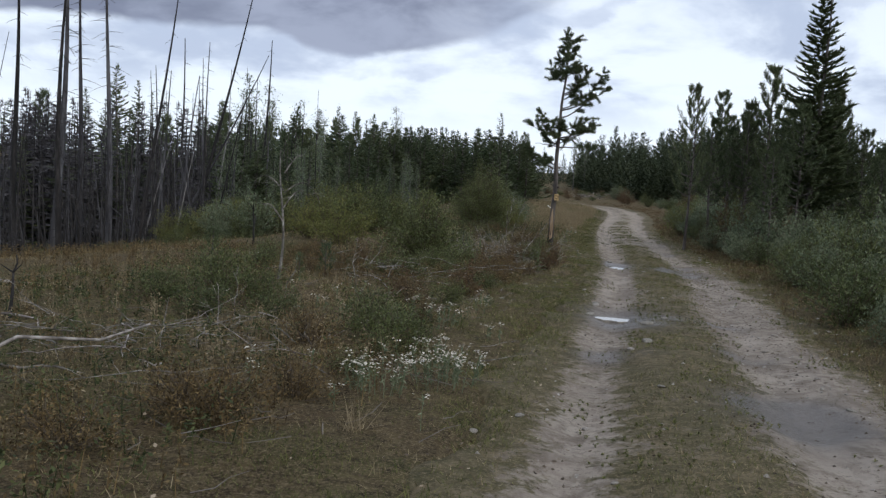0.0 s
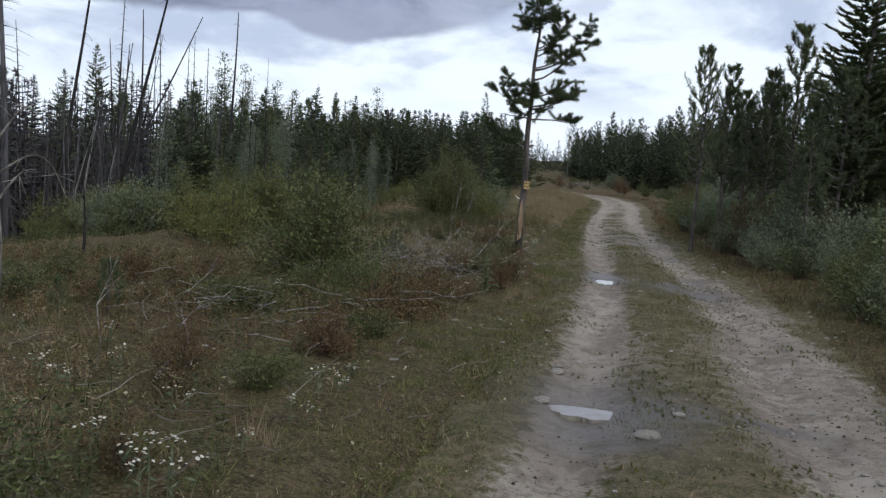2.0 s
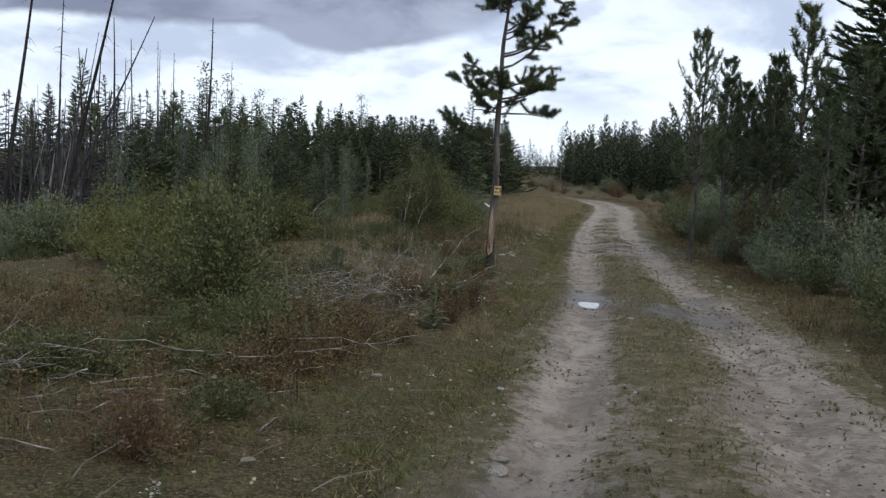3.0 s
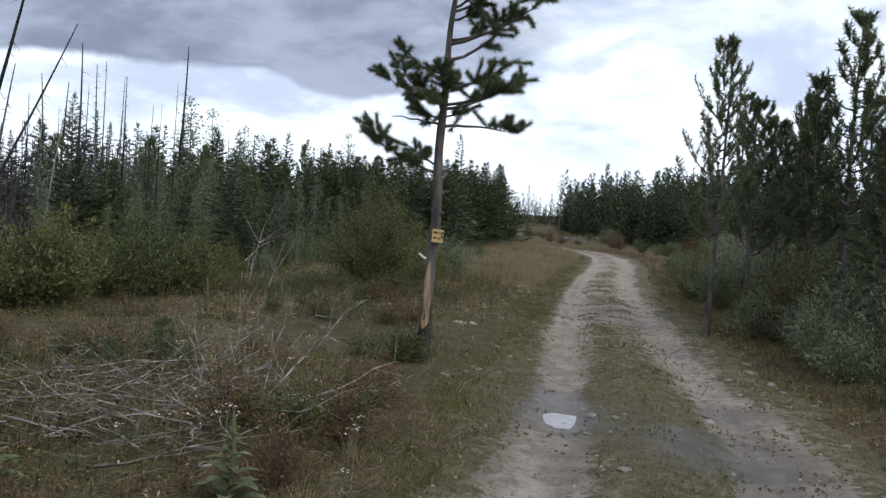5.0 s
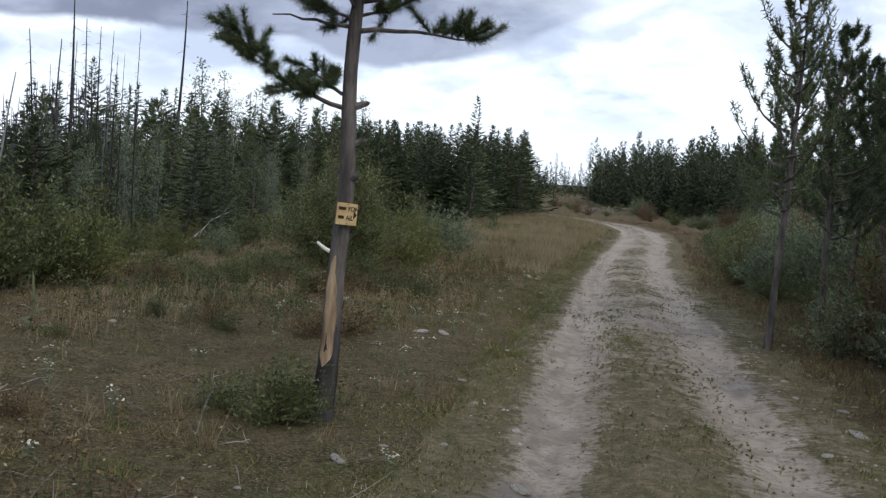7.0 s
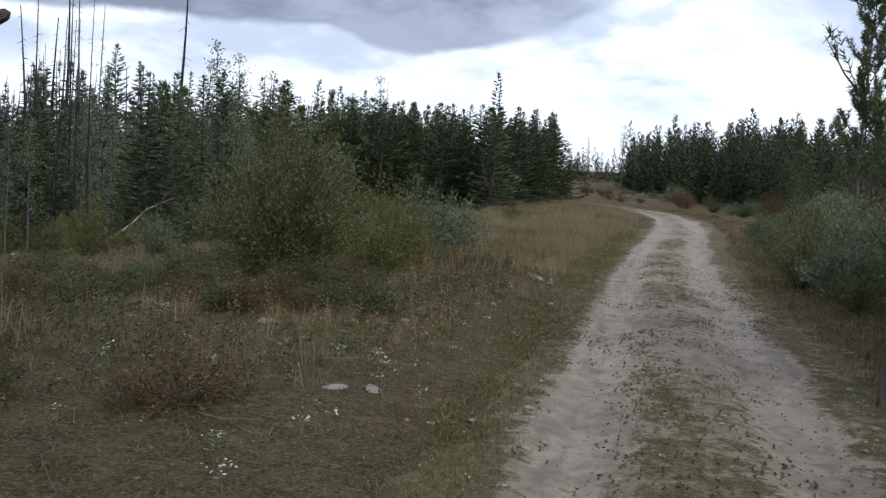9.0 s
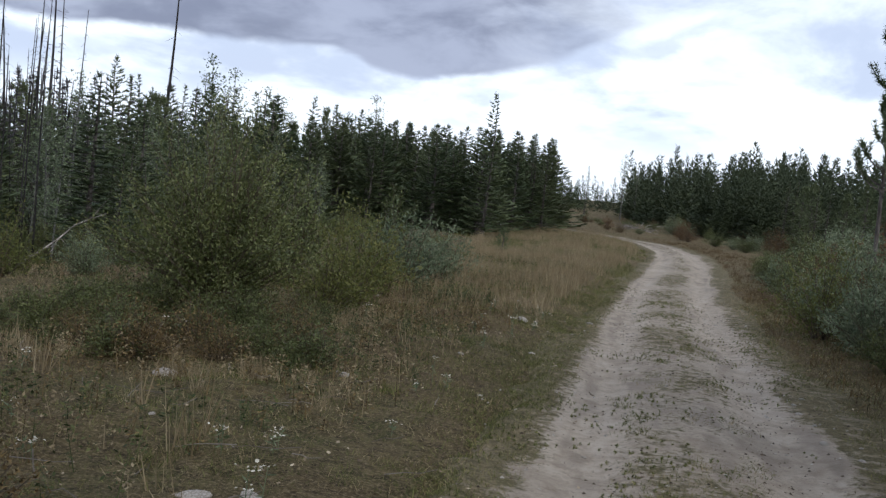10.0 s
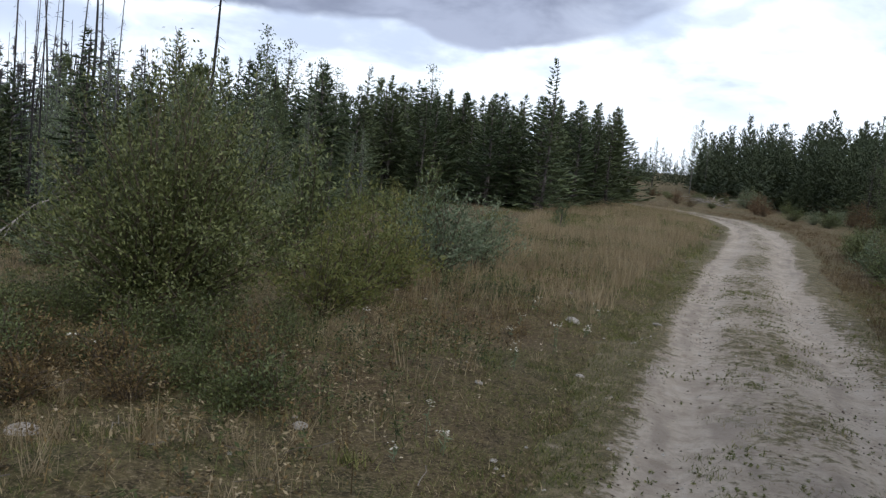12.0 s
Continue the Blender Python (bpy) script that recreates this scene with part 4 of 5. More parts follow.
def plant_bushes():
    bush("willow", 1.42, 37.0, 2.5, 1.0)
    bush("yellow", 2.6, 40.2, 1.75)
    bush("yellow", 2.5, 38.9, 1.35)
    bush("yellow", 2.9, 41.6, 1.3)
    bush("scrub", 1.3, 42.0, 2.2)
    bush("grey", 3.0, 44.5, 1.7)
    bush("grey", 3.6, 46.5, 1.5)
    bush("scrub", 2.2, 48.0, 2.0)
    bush("dark", -0.4, 19.1, 1.5, 1.05)
    bush("yellow", -2.6, 23.6, 1.35, 1.1)
    bush("yellow", -3.6, 24.6, 1.2, 1.1)
    bush("rust", 0.35, 14.2, 0.55, 1.3)
    bush("green", 0.7, 15.0, 0.4, 1.2)
    bush("green", -3.0, 12.6, 0.9)
    bush("green", -2.3, 11.9, 0.7)
    bush("rust", -0.6, 13.2, 0.5)
    bush("rust", -0.2, 10.6, 0.32, 1.3)
    for kind, x, y, h in (("green", -1.9, 10.8, 0.5), ("green", -2.7, 10.6, 0.55), ("green", -3.4, 11.4, 0.6), ("green", 0.1, 12.6, 0.45), ("rust", -0.4, 12.2, 0.45), ("green", -0.9, 15.8, 0.6),
                          ("rust", -1.6, 18.0, 0.5), ("green", 0.2, 16.2, 0.45), ("rust", 2.2, 19.9, 0.5), ("rust", 2.5, 20.9, 0.55), ("green", 2.4, 21.6, 0.5), ("green", 2.1, 20.8, 0.5), ("rust", 2.6, 22.6, 0.5)):
        bush(kind, x, y, h, 1.25)
    bush("green", 0.3, 17.5, 0.7)
    # thicket along the brow on the left
    for i in range(85):
        y = rng.uniform(27, 75)
        edge = float(np.interp(y, CREST_Y, CREST_X))
        x = max(edge - 0.3 - abs(rng.normal()) * 5, -0.17 * y - rng.uniform(-0.5, 2.0))
        if y > 40 and x > -0.5:
            x -= 1.5
        bush(str(rng.choice(["green", "yellow", "scrub", "grey", "yellow"])), x, y, rng.uniform(0.6, 1.25) + 0.05 * (edge - x), 0.95)
    # shrubby fringe at the foot of the far woods
    for i in range(46):
        y = rng.uniform(90, 118)
        x = 15.5 + 0.12 * (y - 90) + rng.uniform(1.5, 15)
        bush(str(rng.choice(["grey", "green", "scrub", "rust"])), x, y, rng.uniform(0.8, 2.0), 1.2)
    for i in range(22):
        y = rng.uniform(104, 130)
        bush(str(rng.choice(["grey", "rust", "rust", "green"])), rng.uniform(9, 21), y, rng.uniform(0.5, 1.2), 1.4)
    # taller growth closing the clearing on the left
    for i in range(46):
        y = 27 + 6 * (i + rng.uniform()) / 46
        away = 6.5 * rng.uniform() ** 1.5
        x = float(np.interp(y, GROWTH_Y, GROWTH_X)) - 0.3 - away
        bush(str(rng.choice(["green", "scrub", "grey", "yellow"], p=[0.35, 0.25, 0.05, 0.35])), x, y, rng.uniform(0.9, 1.8) - 0.08 * away)
    # low shrubs scattered over the clearing
    for i in range(190):
        y = rng.uniform(5, 30)
        x = float(road_x(y)) - 2.6 - abs(rng.normal()) * 2.6
        if on_trail(x, y) < 0.3 and rough(x, y, 2.4, 91) > -0.25:
            bush("tuft" if rough(x, y, 1.8, 92) > 0 else "russet", x, y, rng.uniform(0.2, 0.55), rng.uniform(0.9, 1.4))
    # dark herbs under the big willow
    for i in range(30):
        x, y = rng.uniform(-0.4, 3.2), rng.uniform(34.6, 37.4)
        bush("tuft" if i % 4 else "russet", x, y, rng.uniform(0.25, 0.55), rng.uniform(1.1, 1.5))
    # hedge on the right
    for y in np.arange(9.0, 66, 1.1):
        for k in range(3):
            x = float(road_x(y)) + 2.5 + 0.014 * y + rng.uniform(0, 0.45) + k * 1.25 + 0.25 * np.sin(y * 0.9)
            h = (rng.uniform(0.75, 1.15), rng.uniform(1.2, 1.75), rng.uniform(1.6, 2.4))[k] + (0.3 if y > 38 else 0)
            bush(str(rng.choice(["green", "green", "grey", "grey", "scrub", "rust" if y > 44 else "grey"])), x, y + rng.uniform(-0.4, 0.4), h)
    for x, y, h in ((9.4, 30.9, 1.6), (9.9, 27.5, 1.5)):
        bush("rust", x, y, h)
    for x, y, h in ((9.8, 31.8, 1.9), (10.9, 43.0, 1.8)):
        bush("yellow", x, y, h)
    bush("grey", 8.8, 26.6, 1.7)
    bush("grey", 8.9, 31.2, 1.0)
    # more herbs and russet stalks before the willow
    for i in range(48):
        x, y = rng.uniform(-1.8, 3.0), 36.4 - 2.8 * rng.uniform() ** 1.4
        bush("russet" if i % 3 == 0 else "tuft", x, y, rng.uniform(0.22, 0.5), rng.uniform(1.1, 1.5))


plant_woods()
build_distant_woods()
plant_snags()
plant_bushes()


# ---------------------------------------------------------------- ground cover
def field(n, x0, x1, y0, y1, keep, worn=0.8):
    """n random places in a rectangle, kept with the given likelihood."""
    x, y = rng.uniform(x0, x1, n), rng.uniform(y0, y1, n)
    k = rng.uniform(0, 1, n) < keep(x, y) * (1 - worn * on_trail(x, y))
    return x[k], y[k]


def on_ground(x, y):
    u = road_offset(x, y)
    return np.where(np.abs(u) < 2.2, np.maximum(height(x, y), track_height(x, y, u)), height(x, y))


def grass(name, label, material, x, y, per, low, high, width, lean, spread):
    b = Build()
    n = len(x) * per
    gx = np.repeat(x, per) + rng.normal(size=n) * spread
    gy = np.repeat(y, per) + rng.normal(size=n) * spread
    base = np.stack([gx, gy, on_ground(gx, gy) - 0.01], 1)
    size = np.repeat(rng.uniform(low, high, len(x)), per) * rng.uniform(0.55, 1.1, n)
    way = unit(np.stack([rng.normal(size=n) * lean, rng.normal(size=n) * lean, np.ones(n)], 1))
    a = rng.uniform(0, 6.28, n)
    side = np.stack([np.cos(a), np.sin(a), np.zeros(n)], 1)
    b.blades(base, way, side, size, width * rng.uniform(0.6, 1.3, n))
    return single(name, b, material, label, "grass", "stuff")


def forbs(name, label, material, x, y, per, low, high, leaf):
    b = Build()
    n = len(x) * per
    h = np.repeat(rng.uniform(low, high, len(x)), per)
    q = rng.uniform(0.1, 1.0, n)
    gx, gy = np.repeat(x, per) + rng.normal(size=n) * 0.35 * h * 0.4, np.repeat(y, per) + rng.normal(size=n) * 0.35 * h * 0.4
    base = np.stack([gx, gy, on_ground(gx, gy) + h * q], 1)
    way = unit(np.stack([rng.normal(size=n), rng.normal(size=n), rng.uniform(-0.4, 0.9, n)], 1))
    side = unit(np.cross(way, rng.normal(size=(n, 3)) * 0.5 + [0, 0, 1]))
    ln = leaf * rng.uniform(0.6, 1.3, n)
    b.kites(base, way, side, ln, ln * rng.uniform(0.14, 0.26, n))
    s = np.stack([x, y, on_ground(x, y)], 1)
    hh = h.reshape(-1, per)[:, 0]
    b.blades(s, unit(rng.normal(size=(len(x), 3)) * 0.15 + [0, 0, 1]), np.tile([[1.0, 0, 0]], (len(x), 1)), hh * 1.05, np.full(len(x), 0.004))
    return single(name, b, material, label, "plants", "stuff")


def left_of(x, y, u):
    return road_offset(x, y) < u


def build_cover():
    n1 = lambda x, y: rough(x, y, 1.9, 31)
    n2 = lambda x, y: rough(x, y, 0.7, 32)
    fade = lambda x: np.clip(1.25 + (x + 3) / 12, 0.15, 1)
    verge = lambda x, y: np.where(left_of(x, y, -1.35), np.clip(0.7 + 0.7 * n1(x, y) + 0.9 * n2(x, y), 0.06, 1) * np.clip((9 + road_offset(x, y)) / 6, 0, 1), 0) + np.where((road_offset(x, y) > 1.45) & (road_offset(x, y) < 3.4), 0.5 * np.clip((road_offset(x, y) - 1.3) / 0.9, 0, 1), 0)
    x, y = field(120000, -3, 12, 4, 50, verge)
    grass("green_turf", "short green verge grass beside the track", M_GRASS_GREEN, x, y, 12, 0.025, 0.08, 0.0032, 1.1, 0.06)
    middle = lambda x, y: np.where(np.abs(road_offset(x, y)) < 0.5, np.clip(0.75 + 0.8 * n2(x, y) - 0.75 * np.clip((y - 24) / 10, 0, 1), 0, 1), 0) + np.where(np.abs(road_offset(x, y) + 1.7) < 0.5, np.clip(0.75 + 0.5 * n2(x, y), 0, 1), 0)
    x, y = field(70000, 0, 11, 3, 60, middle)
    grass("track_grass", "thin worn grass on the crown of the track", M_GRASS_GREEN, x, y, 12, 0.02, 0.085, 0.003, 1.0, 0.06)
    x, y = field(34000, 0, 11, 3, 60, middle)
    grass("track_straw", "dry straw-coloured grass on the crown of the track", M_GRASS_DRY, x, y, 8, 0.03, 0.09, 0.003, 1.0, 0.05)
    dry = lambda x, y: np.where(left_of(x, y, -1.7), np.clip(0.4 - 0.5 * n1(x, y) + 0.9 * rough(x, y, 0.45, 37), 0, 1) * fade(x) * np.clip((-1.2 - road_offset(x, y)) / 3.0, np.where(y > 24, 0.4, 0.14), 1), 0) + np.where((road_offset(x, y) > 1.4) & (road_offset(x, y) < 3.2), 0.45 * np.clip((road_offset(x, y) - 1.2) / 0.8, 0, 1), 0)
    x, y = field(120000, -12, 13, 3, 56, dry)
    grass("dry_grass", "dry tan bunch grass over the clearing", M_GRASS_DRY, x, y, 9, 0.04, 0.15, 0.0026, 1.2, 0.07)
    spot = lambda x, y: np.where(left_of(x, y, -1.5) & (road_offset(x, y) > -9), np.clip(1.6 * rough(x, y, 1.1, 38), 0, 1), 0) + np.where((road_offset(x, y) > 1.6) & (road_offset(x, y) < 3.0), 0.4, 0)
    x, y = field(5200, -6, 12, 4, 50, spot)
    grass("green_tussocks", "low dense green tussocks on the verge", M_GRASS_GREEN, x, y, 46, 0.05, 0.14, 0.0045, 0.75, 0.07)
    x, y = field(1500, -6, 12, 4, 54, lambda x, y: np.where(left_of(x, y, -1.9) & (road_offset(x, y) > -8), np.clip(0.25 + 1.2 * rough(x, y, 1.4, 39), 0, 1), 0))
    grass("straw_tufts", "pale straw tufts of dry bunch grass", M_GRASS_TALL, x, y, 34, 0.14, 0.38, 0.003, 0.42, 0.04)
    x, y = field(5200, 3, 10, 23, 52, lambda x, y: np.where((np.abs(road_offset(x, y)) < 0.62) | (np.abs(np.abs(road_offset(x, y)) - 1.55) < 0.25), np.clip(1.8 * rough(x, y, 0.7, 40) - 0.2, 0, 1), 0))
    grass("track_tussocks", "small worn weeds on the crown of the track", M_GRASS_GREEN, x, y, 44, 0.025, 0.08, 0.0036, 1.0, 0.06)
    x, y = field(26000, 1, 10, 5, 52, lambda x, y: np.where(np.abs(road_offset(x, y)) < 1.7, np.clip(0.15 + 1.5 * rough(x, y, 0.6, 42) - 0.5 * np.exp(-((np.abs(road_offset(x, y)) - 0.85) / 0.25) ** 2), 0, 1), 0))
    forbs("track_weeds", "tiny flat weeds and leaf scraps on the track", M_GRASS_GREEN, x, y, 16, 0.01, 0.03, 0.019)
    red = lambda x, y: np.where(left_of(x, y, -2.6), np.clip(np.where(y < 20, 0.58, 0.42) + 0.75 * rough(x, y, 2.6, 33), 0, 1) * fade(x) * np.clip((31 - y) / 9, 0.32, 1), 0) + np.where((road_offset(x, y) > 1.8) & (road_offset(x, y) < 3.4), 0.35, 0)
    x, y = field(38000, -12, 13, 3, 56, red)
    forbs("russet_forbs", "low red-brown autumn forbs in the clearing", M_FORB, x, y, 24, 0.08, 0.28, 0.032)
    green = lambda x, y: np.where(left_of(x, y, -3.0), np.clip(0.25 - 0.8 * rough(x, y, 2.1, 34), 0, 1) * fade(x), 0)
    x, y = field(30000, -12, 8, 3, 56, green)
    forbs("green_forbs", "low green forbs among dry grass", M_FORB_GREEN, x, y, 20, 0.08, 0.28, 0.042)
    tall = lambda x, y: np.where((x > 2.4 + 0.02 * y) & left_of(x, y, -2.2), np.clip(0.4 + 0.9 * rough(x, y, 1.7, 35), 0, 1), 0)
    x, y = field(7000, 2, 13, 40, 98, tall)
    grass("tall_dry_grass", "tall tan seeding grass on the bank", M_GRASS_TALL, x, y, 16, 0.28, 0.66, 0.006, 0.26, 0.13)
    x, y = field(24000, 2, 13, 44, 96, lambda x, y: np.where(left_of(x, y, -1.6) & (x > 2.0), np.clip(0.35 - 0.9 * rough(x, y, 1.7, 35), 0, 1), 0))
    grass("bank_turf", "greener grass between the tall tan stalks", M_GRASS_GREEN, x, y, 7, 0.08, 0.26, 0.006, 0.6, 0.12)
    x, y = field(2600, -2, 9, 26, 60, lambda x, y: np.where(left_of(x, y, -2.6), 0.25 * np.clip(0.3 + rough(x, y, 1.1, 36), 0, 1), 0))
    grass("tall_dry_grass", "scattered tall dry grass stalks", M_GRASS_TALL, x, y, 10, 0.3, 0.6, 0.005, 0.2, 0.06)
    rightbank = lambda x, y: np.where((road_offset(x, y) > 1.9) & (road_offset(x, y) < 4.2), 0.8, 0)
    x, y = field(9000, 4, 22, 20, 98, rightbank)
    grass("russet_grass", "orange-brown grass along the far track edge", M_RUST, x, y, 8, 0.12, 0.32, 0.007, 0.4, 0.09)


def build_low_shrubs():
    mass = lambda seed, lo: lambda x, y: np.where(left_of(x, y, -2.4), np.clip(lo + 1.3 * rough(x, y, 1.3, seed), 0, 1) * np.clip((9 + road_offset(x, y)) / 5, 0, 1), 0)
    x, y = field(6000, -6, 9, 5, 46, mass(81, 0.05))
    forbs("low_shrubs", "knee-high dark green shrublets in the clearing", M_FORB_GREEN, x, y, 46, 0.16, 0.40, 0.036)
    x, y = field(6000, -6, 9, 5, 46, mass(82, 0.05))
    forbs("low_shrubs", "knee-high red-brown shrublets in the clearing", M_FORB, x, y, 42, 0.14, 0.34, 0.033)
    x, y = field(4000, -6, 9, 5, 46, mass(83, 0.1))
    forbs("low_shrubs", "pale tan seeding herbs in the clearing", M_GRASS_TALL, x, y, 30, 0.15, 0.36, 0.035)


def build_litter():
    """Fallen leaves and short twigs strewn over the clearing."""
    b = Build()
    x, y = field(60000, -9, 12, 4, 50, lambda x, y: np.where(left_of(x, y, -1.2) | (road_offset(x, y) > 1.7), np.clip(0.4 + 0.6 * rough(x, y, 1.0, 71), 0, 1), 0.04), 0.15)
    n = len(x)
    a = rng.uniform(0, 6.28, n)
    way = unit(np.stack([np.cos(a), np.sin(a), rng.normal(size=n) * 0.25], 1))
    side = unit(np.cross(way, rng.normal(size=(n, 3)) * 0.3 + [0, 0, 1]))
    ln = rng.uniform(0.015, 0.042, n)
    b.kites(np.stack([x, y, on_ground(x, y) + rng.uniform(0.01, 0.10, n)], 1), way, side, ln, ln * rng.uniform(0.2, 0.4, n))
    single("leaf_litter", b, M_LITTER, "fallen tan and grey leaves in the grass", "leaves", "stuff")
    t = Build()
    for _ in range(420):
        y = rng.uniform(4.5, 34)
        x = float(road_x(y)) - 1.8 - abs(rng.normal()) * 3.2
        a, L = rng.uniform(0, 6.28), rng.uniform(0.15, 0.5)
        z = h1(x, y) + rng.uniform(0.02, 0.12)
        s = np.linspace(0, 1, 4)[:, None]
        t.tube(np.array([x, y, z]) + np.array([np.cos(a), np.sin(a), rng.normal() * 0.15]) * L * s + rng.normal(size=(4, 3)) * 0.012, np.linspace(0.004, 0.002, 4), 3)
    single("twig_litter", t, M_TWIG, "short grey twigs strewn on the ground", "twigs", "stuff")


def h1(x, y):
    return float(height(x, y))


M_LITTER = surface("fallen_leaves", [(0.06, 0.042, 0.03), (0.16, 0.12, 0.072), (0.46, 0.38, 0.27)], 3.0, 0.85, 0, island=0.85)
build_cover()
build_low_shrubs()
build_litter()


# ---------------------------------------------------------------- the marked pine
def build_marked_pine():
    ob = thing("marked_pine", "lone pine with charred foot and bare wood scar", "tree", pose(2.92, 26.0, float(height(2.92, 26.0)) - 0.06))
    h = 6.2
    z = np.linspace(0, h, 26)
    x = 0.034 * z + 0.03 * np.sin(z * 1.3) + 0.012 * np.sin(z * 4.1)
    y = 0.03 * np.sin(z * 0.9)
    line = np.stack([x, y, z], 1)
    r = np.interp(z, [0, 0.12, 0.6, 2.4, 4.0, 6.2], [0.12, 0.092, 0.074, 0.058, 0.038, 0.008])
    t = Build()
    t.tube(line, r * (1 + 0.04 * np.sin(z * 9)), 12)
    part("trunk", t, M_BARK, ob, smooth=True)
    at = lambda q: np.array([np.interp(q, z, x), np.interp(q, z, y), q])
    # charred sleeve round the foot and the strip of bare wood above it
    c = Build()
    zz = np.linspace(0.02, 0.66, 9)
    c.tube(np.array([at(q) for q in zz]), np.interp(zz, z, r) + 0.004 + 0.003 * np.sin(zz * 23) - 0.006 * (zz > 0.64), 22)
    ring = c.v[0]
    jag = rng.uniform(-0.10, 0.16, 22)
    for k in (7, 8):
        ring[k * 22:(k + 1) * 22, 2] += jag * (0.5 if k == 7 else 1.0)
    part("charred_bark", c, M_CHAR, ob, "black charred bark at the foot", True)
    scar = Build()
    for i, (q0, q1) in enumerate(((0.50, 1.34),)):
        zz = np.linspace(q0, q1, 14)
        wide = np.interp(zz, [q0, q0 + 0.08, q1 - 0.25, q1], [0.25, 0.68, 0.6, 0.16]) * rng.uniform(0.8, 1.12, 14)
        rows = []
        for q, wd in zip(zz, wide):
            a = np.linspace(-wd, wd, 7) - 1.75 + 0.1 * np.sin(q * 9)
            rr = np.interp(q, z, r) + 0.0075
            rows.append(at(q) + np.stack([np.cos(a) * rr, np.sin(a) * rr, 0.012 * np.sin(a * 7)], 1))
        v = np.concatenate(rows)
        i, j = np.meshgrid(np.arange(13), np.arange(6), indexing="ij")
        scar.add(v, None, np.stack([i * 7 + j, i * 7 + j + 1, (i + 1) * 7 + j + 1, (i + 1) * 7 + j], -1).reshape(-1, 4))
    part("scar", scar, M_BAREWOOD, ob, "bare orange-tan wood where bark is stripped", True)
    stub = Build()
    stub.tube([at(1.37) + [-0.07, -0.02, 0], at(1.37) + [-0.11, -0.03, 0.02], at(1.37) + [-0.16, -0.03, 0.06]], [0.016, 0.015, 0.011], 7)
    part("broken_stub", stub, M_FRESH, ob, "pale fresh-broken branch stub")
    for q, a, ln in ((2.46, 0.1, 0.14), (2.18, -0.1, 0.13), (1.92, -0.6, 0.10), (1.95, 2.4, 0.10)):
        k = Build()
        d = np.array([np.cos(a), np.sin(a), 0.35])
        k.tube([at(q) + d * 0.04, at(q) + d * 0.09, at(q) + d * ln], [0.034, 0.026, 0.019], 7)
        part("knot", k, M_BARK, ob)
    # limbs: height, heading, length, rise, tufts
    limbs = [(2.45, 3.25, 0.88, 0.58, 24), (2.55, 2.5, 0.5, 0.5, 7), (3.06, 3.1, 0.62, 0.12, 0), (3.12, 3.5, 0.32, 0.3, 5), (3.03, -0.05, 0.92, -0.03, 8), (3.15, 0.4, 0.36, 0.35, 5), (3.2, 4.4, 0.35, 0.4, 5),
             (3.3, 3.0, 0.74, 0.45, 13), (3.38, 3.6, 0.7, 0.5, 11), (3.3, 0.15, 0.98, 0.4, 15), (3.25, -0.35, 0.92, 0.3, 13), (3.45, 1.3, 0.6, 0.4, 8), (3.45, 4.6, 0.6, 0.4, 8), (3.5, -0.1, 0.9, 0.5, 11),
             (3.62, 3.15, 0.6, 0.65, 9), (3.85, 0.05, 1.15, 1.1, 20), (4.05, -0.2, 1.2, 0.55, 13), (4.1, 0.5, 0.8, 0.6, 9), (4.35, 0.6, 0.6, 0.8, 9), (4.5, -0.6, 0.55, 0.8, 9), (4.45, 0.1, 0.68, 1.1, 10),
             (4.9, 3.1, 0.45, 0.9, 9), (4.82, 3.4, 0.34, 0.3, 6), (4.9, 1.6, 0.4, 0.6, 7), (4.95, 4.7, 0.4, 0.6, 7), (5.0, 0.0, 0.42, 0.6, 8)]
    for i in range(10):
        q = 5.15 + 0.09 * i
        limbs.append((q, i * 2.4 + rng.uniform(-0.4, 0.4), (0.36 - 0.28 * (q - 5.15)) * rng.uniform(0.7, 1.1), rng.uniform(0.5, 0.8), 5))
    for q, a, ln, rise, tufts in limbs:
        s = np.linspace(0, 1, 7)[:, None]
        d = np.array([np.cos(a), np.sin(a), 0])
        pts = at(q) + d * ln * s + np.array([0, 0, 1.0]) * ln * (0.15 * s + (rise - 0.15) * s ** 2) + rng.normal(size=(7, 3)) * 0.02 * s
        w = Build()
        w.tube(pts, np.linspace(0.012 + 0.012 * ln, 0.005, 7), 6)
        needles = Build()
        for _ in range(int(tufts * 1.3) + 2):
            f = rng.uniform(0.3 if rise > 0 else 0.6, 1.0) if tufts else 0.2
            p = np.array([np.interp(f, s[:, 0], pts[:, c]) for c in range(3)])
            way = unit(d * 0.45 + rng.normal(size=3) * [0.75, 0.75, 0.4] + [0, 0, 0.5])
            L = rng.uniform(0.14, 0.30)
            w.tube([p, p + way * L * 0.5, p + way * L + [0, 0, 0.03]], [0.006, 0.005, 0.003], 4)
            k = 480
            g = rng.uniform(0.05, 1.0, k)[:, None]
            e = unit(way * 0.75 + [0, 0, 0.1] + any_dirs(k) * 0.9)
            needles.blades(p + way * L * g, e, unit(np.cross(e, any_dirs(k))), rng.uniform(0.05, 0.10, k), np.full(k, 0.0019))
        limb = part("limb", w, M_BARK, ob)
        tagged(part("needle_tuft", needles, M_NEEDLE, limb), kind="stuff")
    top = Build()
    k = 160
    top.blades(at(h - 0.05) - np.array([0, 0, 1]) * rng.uniform(0, 0.45, k)[:, None], unit(any_dirs(k) + [0, 0, 0.8]), any_dirs(k), rng.uniform(0.05, 0.09, k), np.full(k, 0.0042))
    tagged(part("leader", top, M_NEEDLE, ob), kind="stuff")


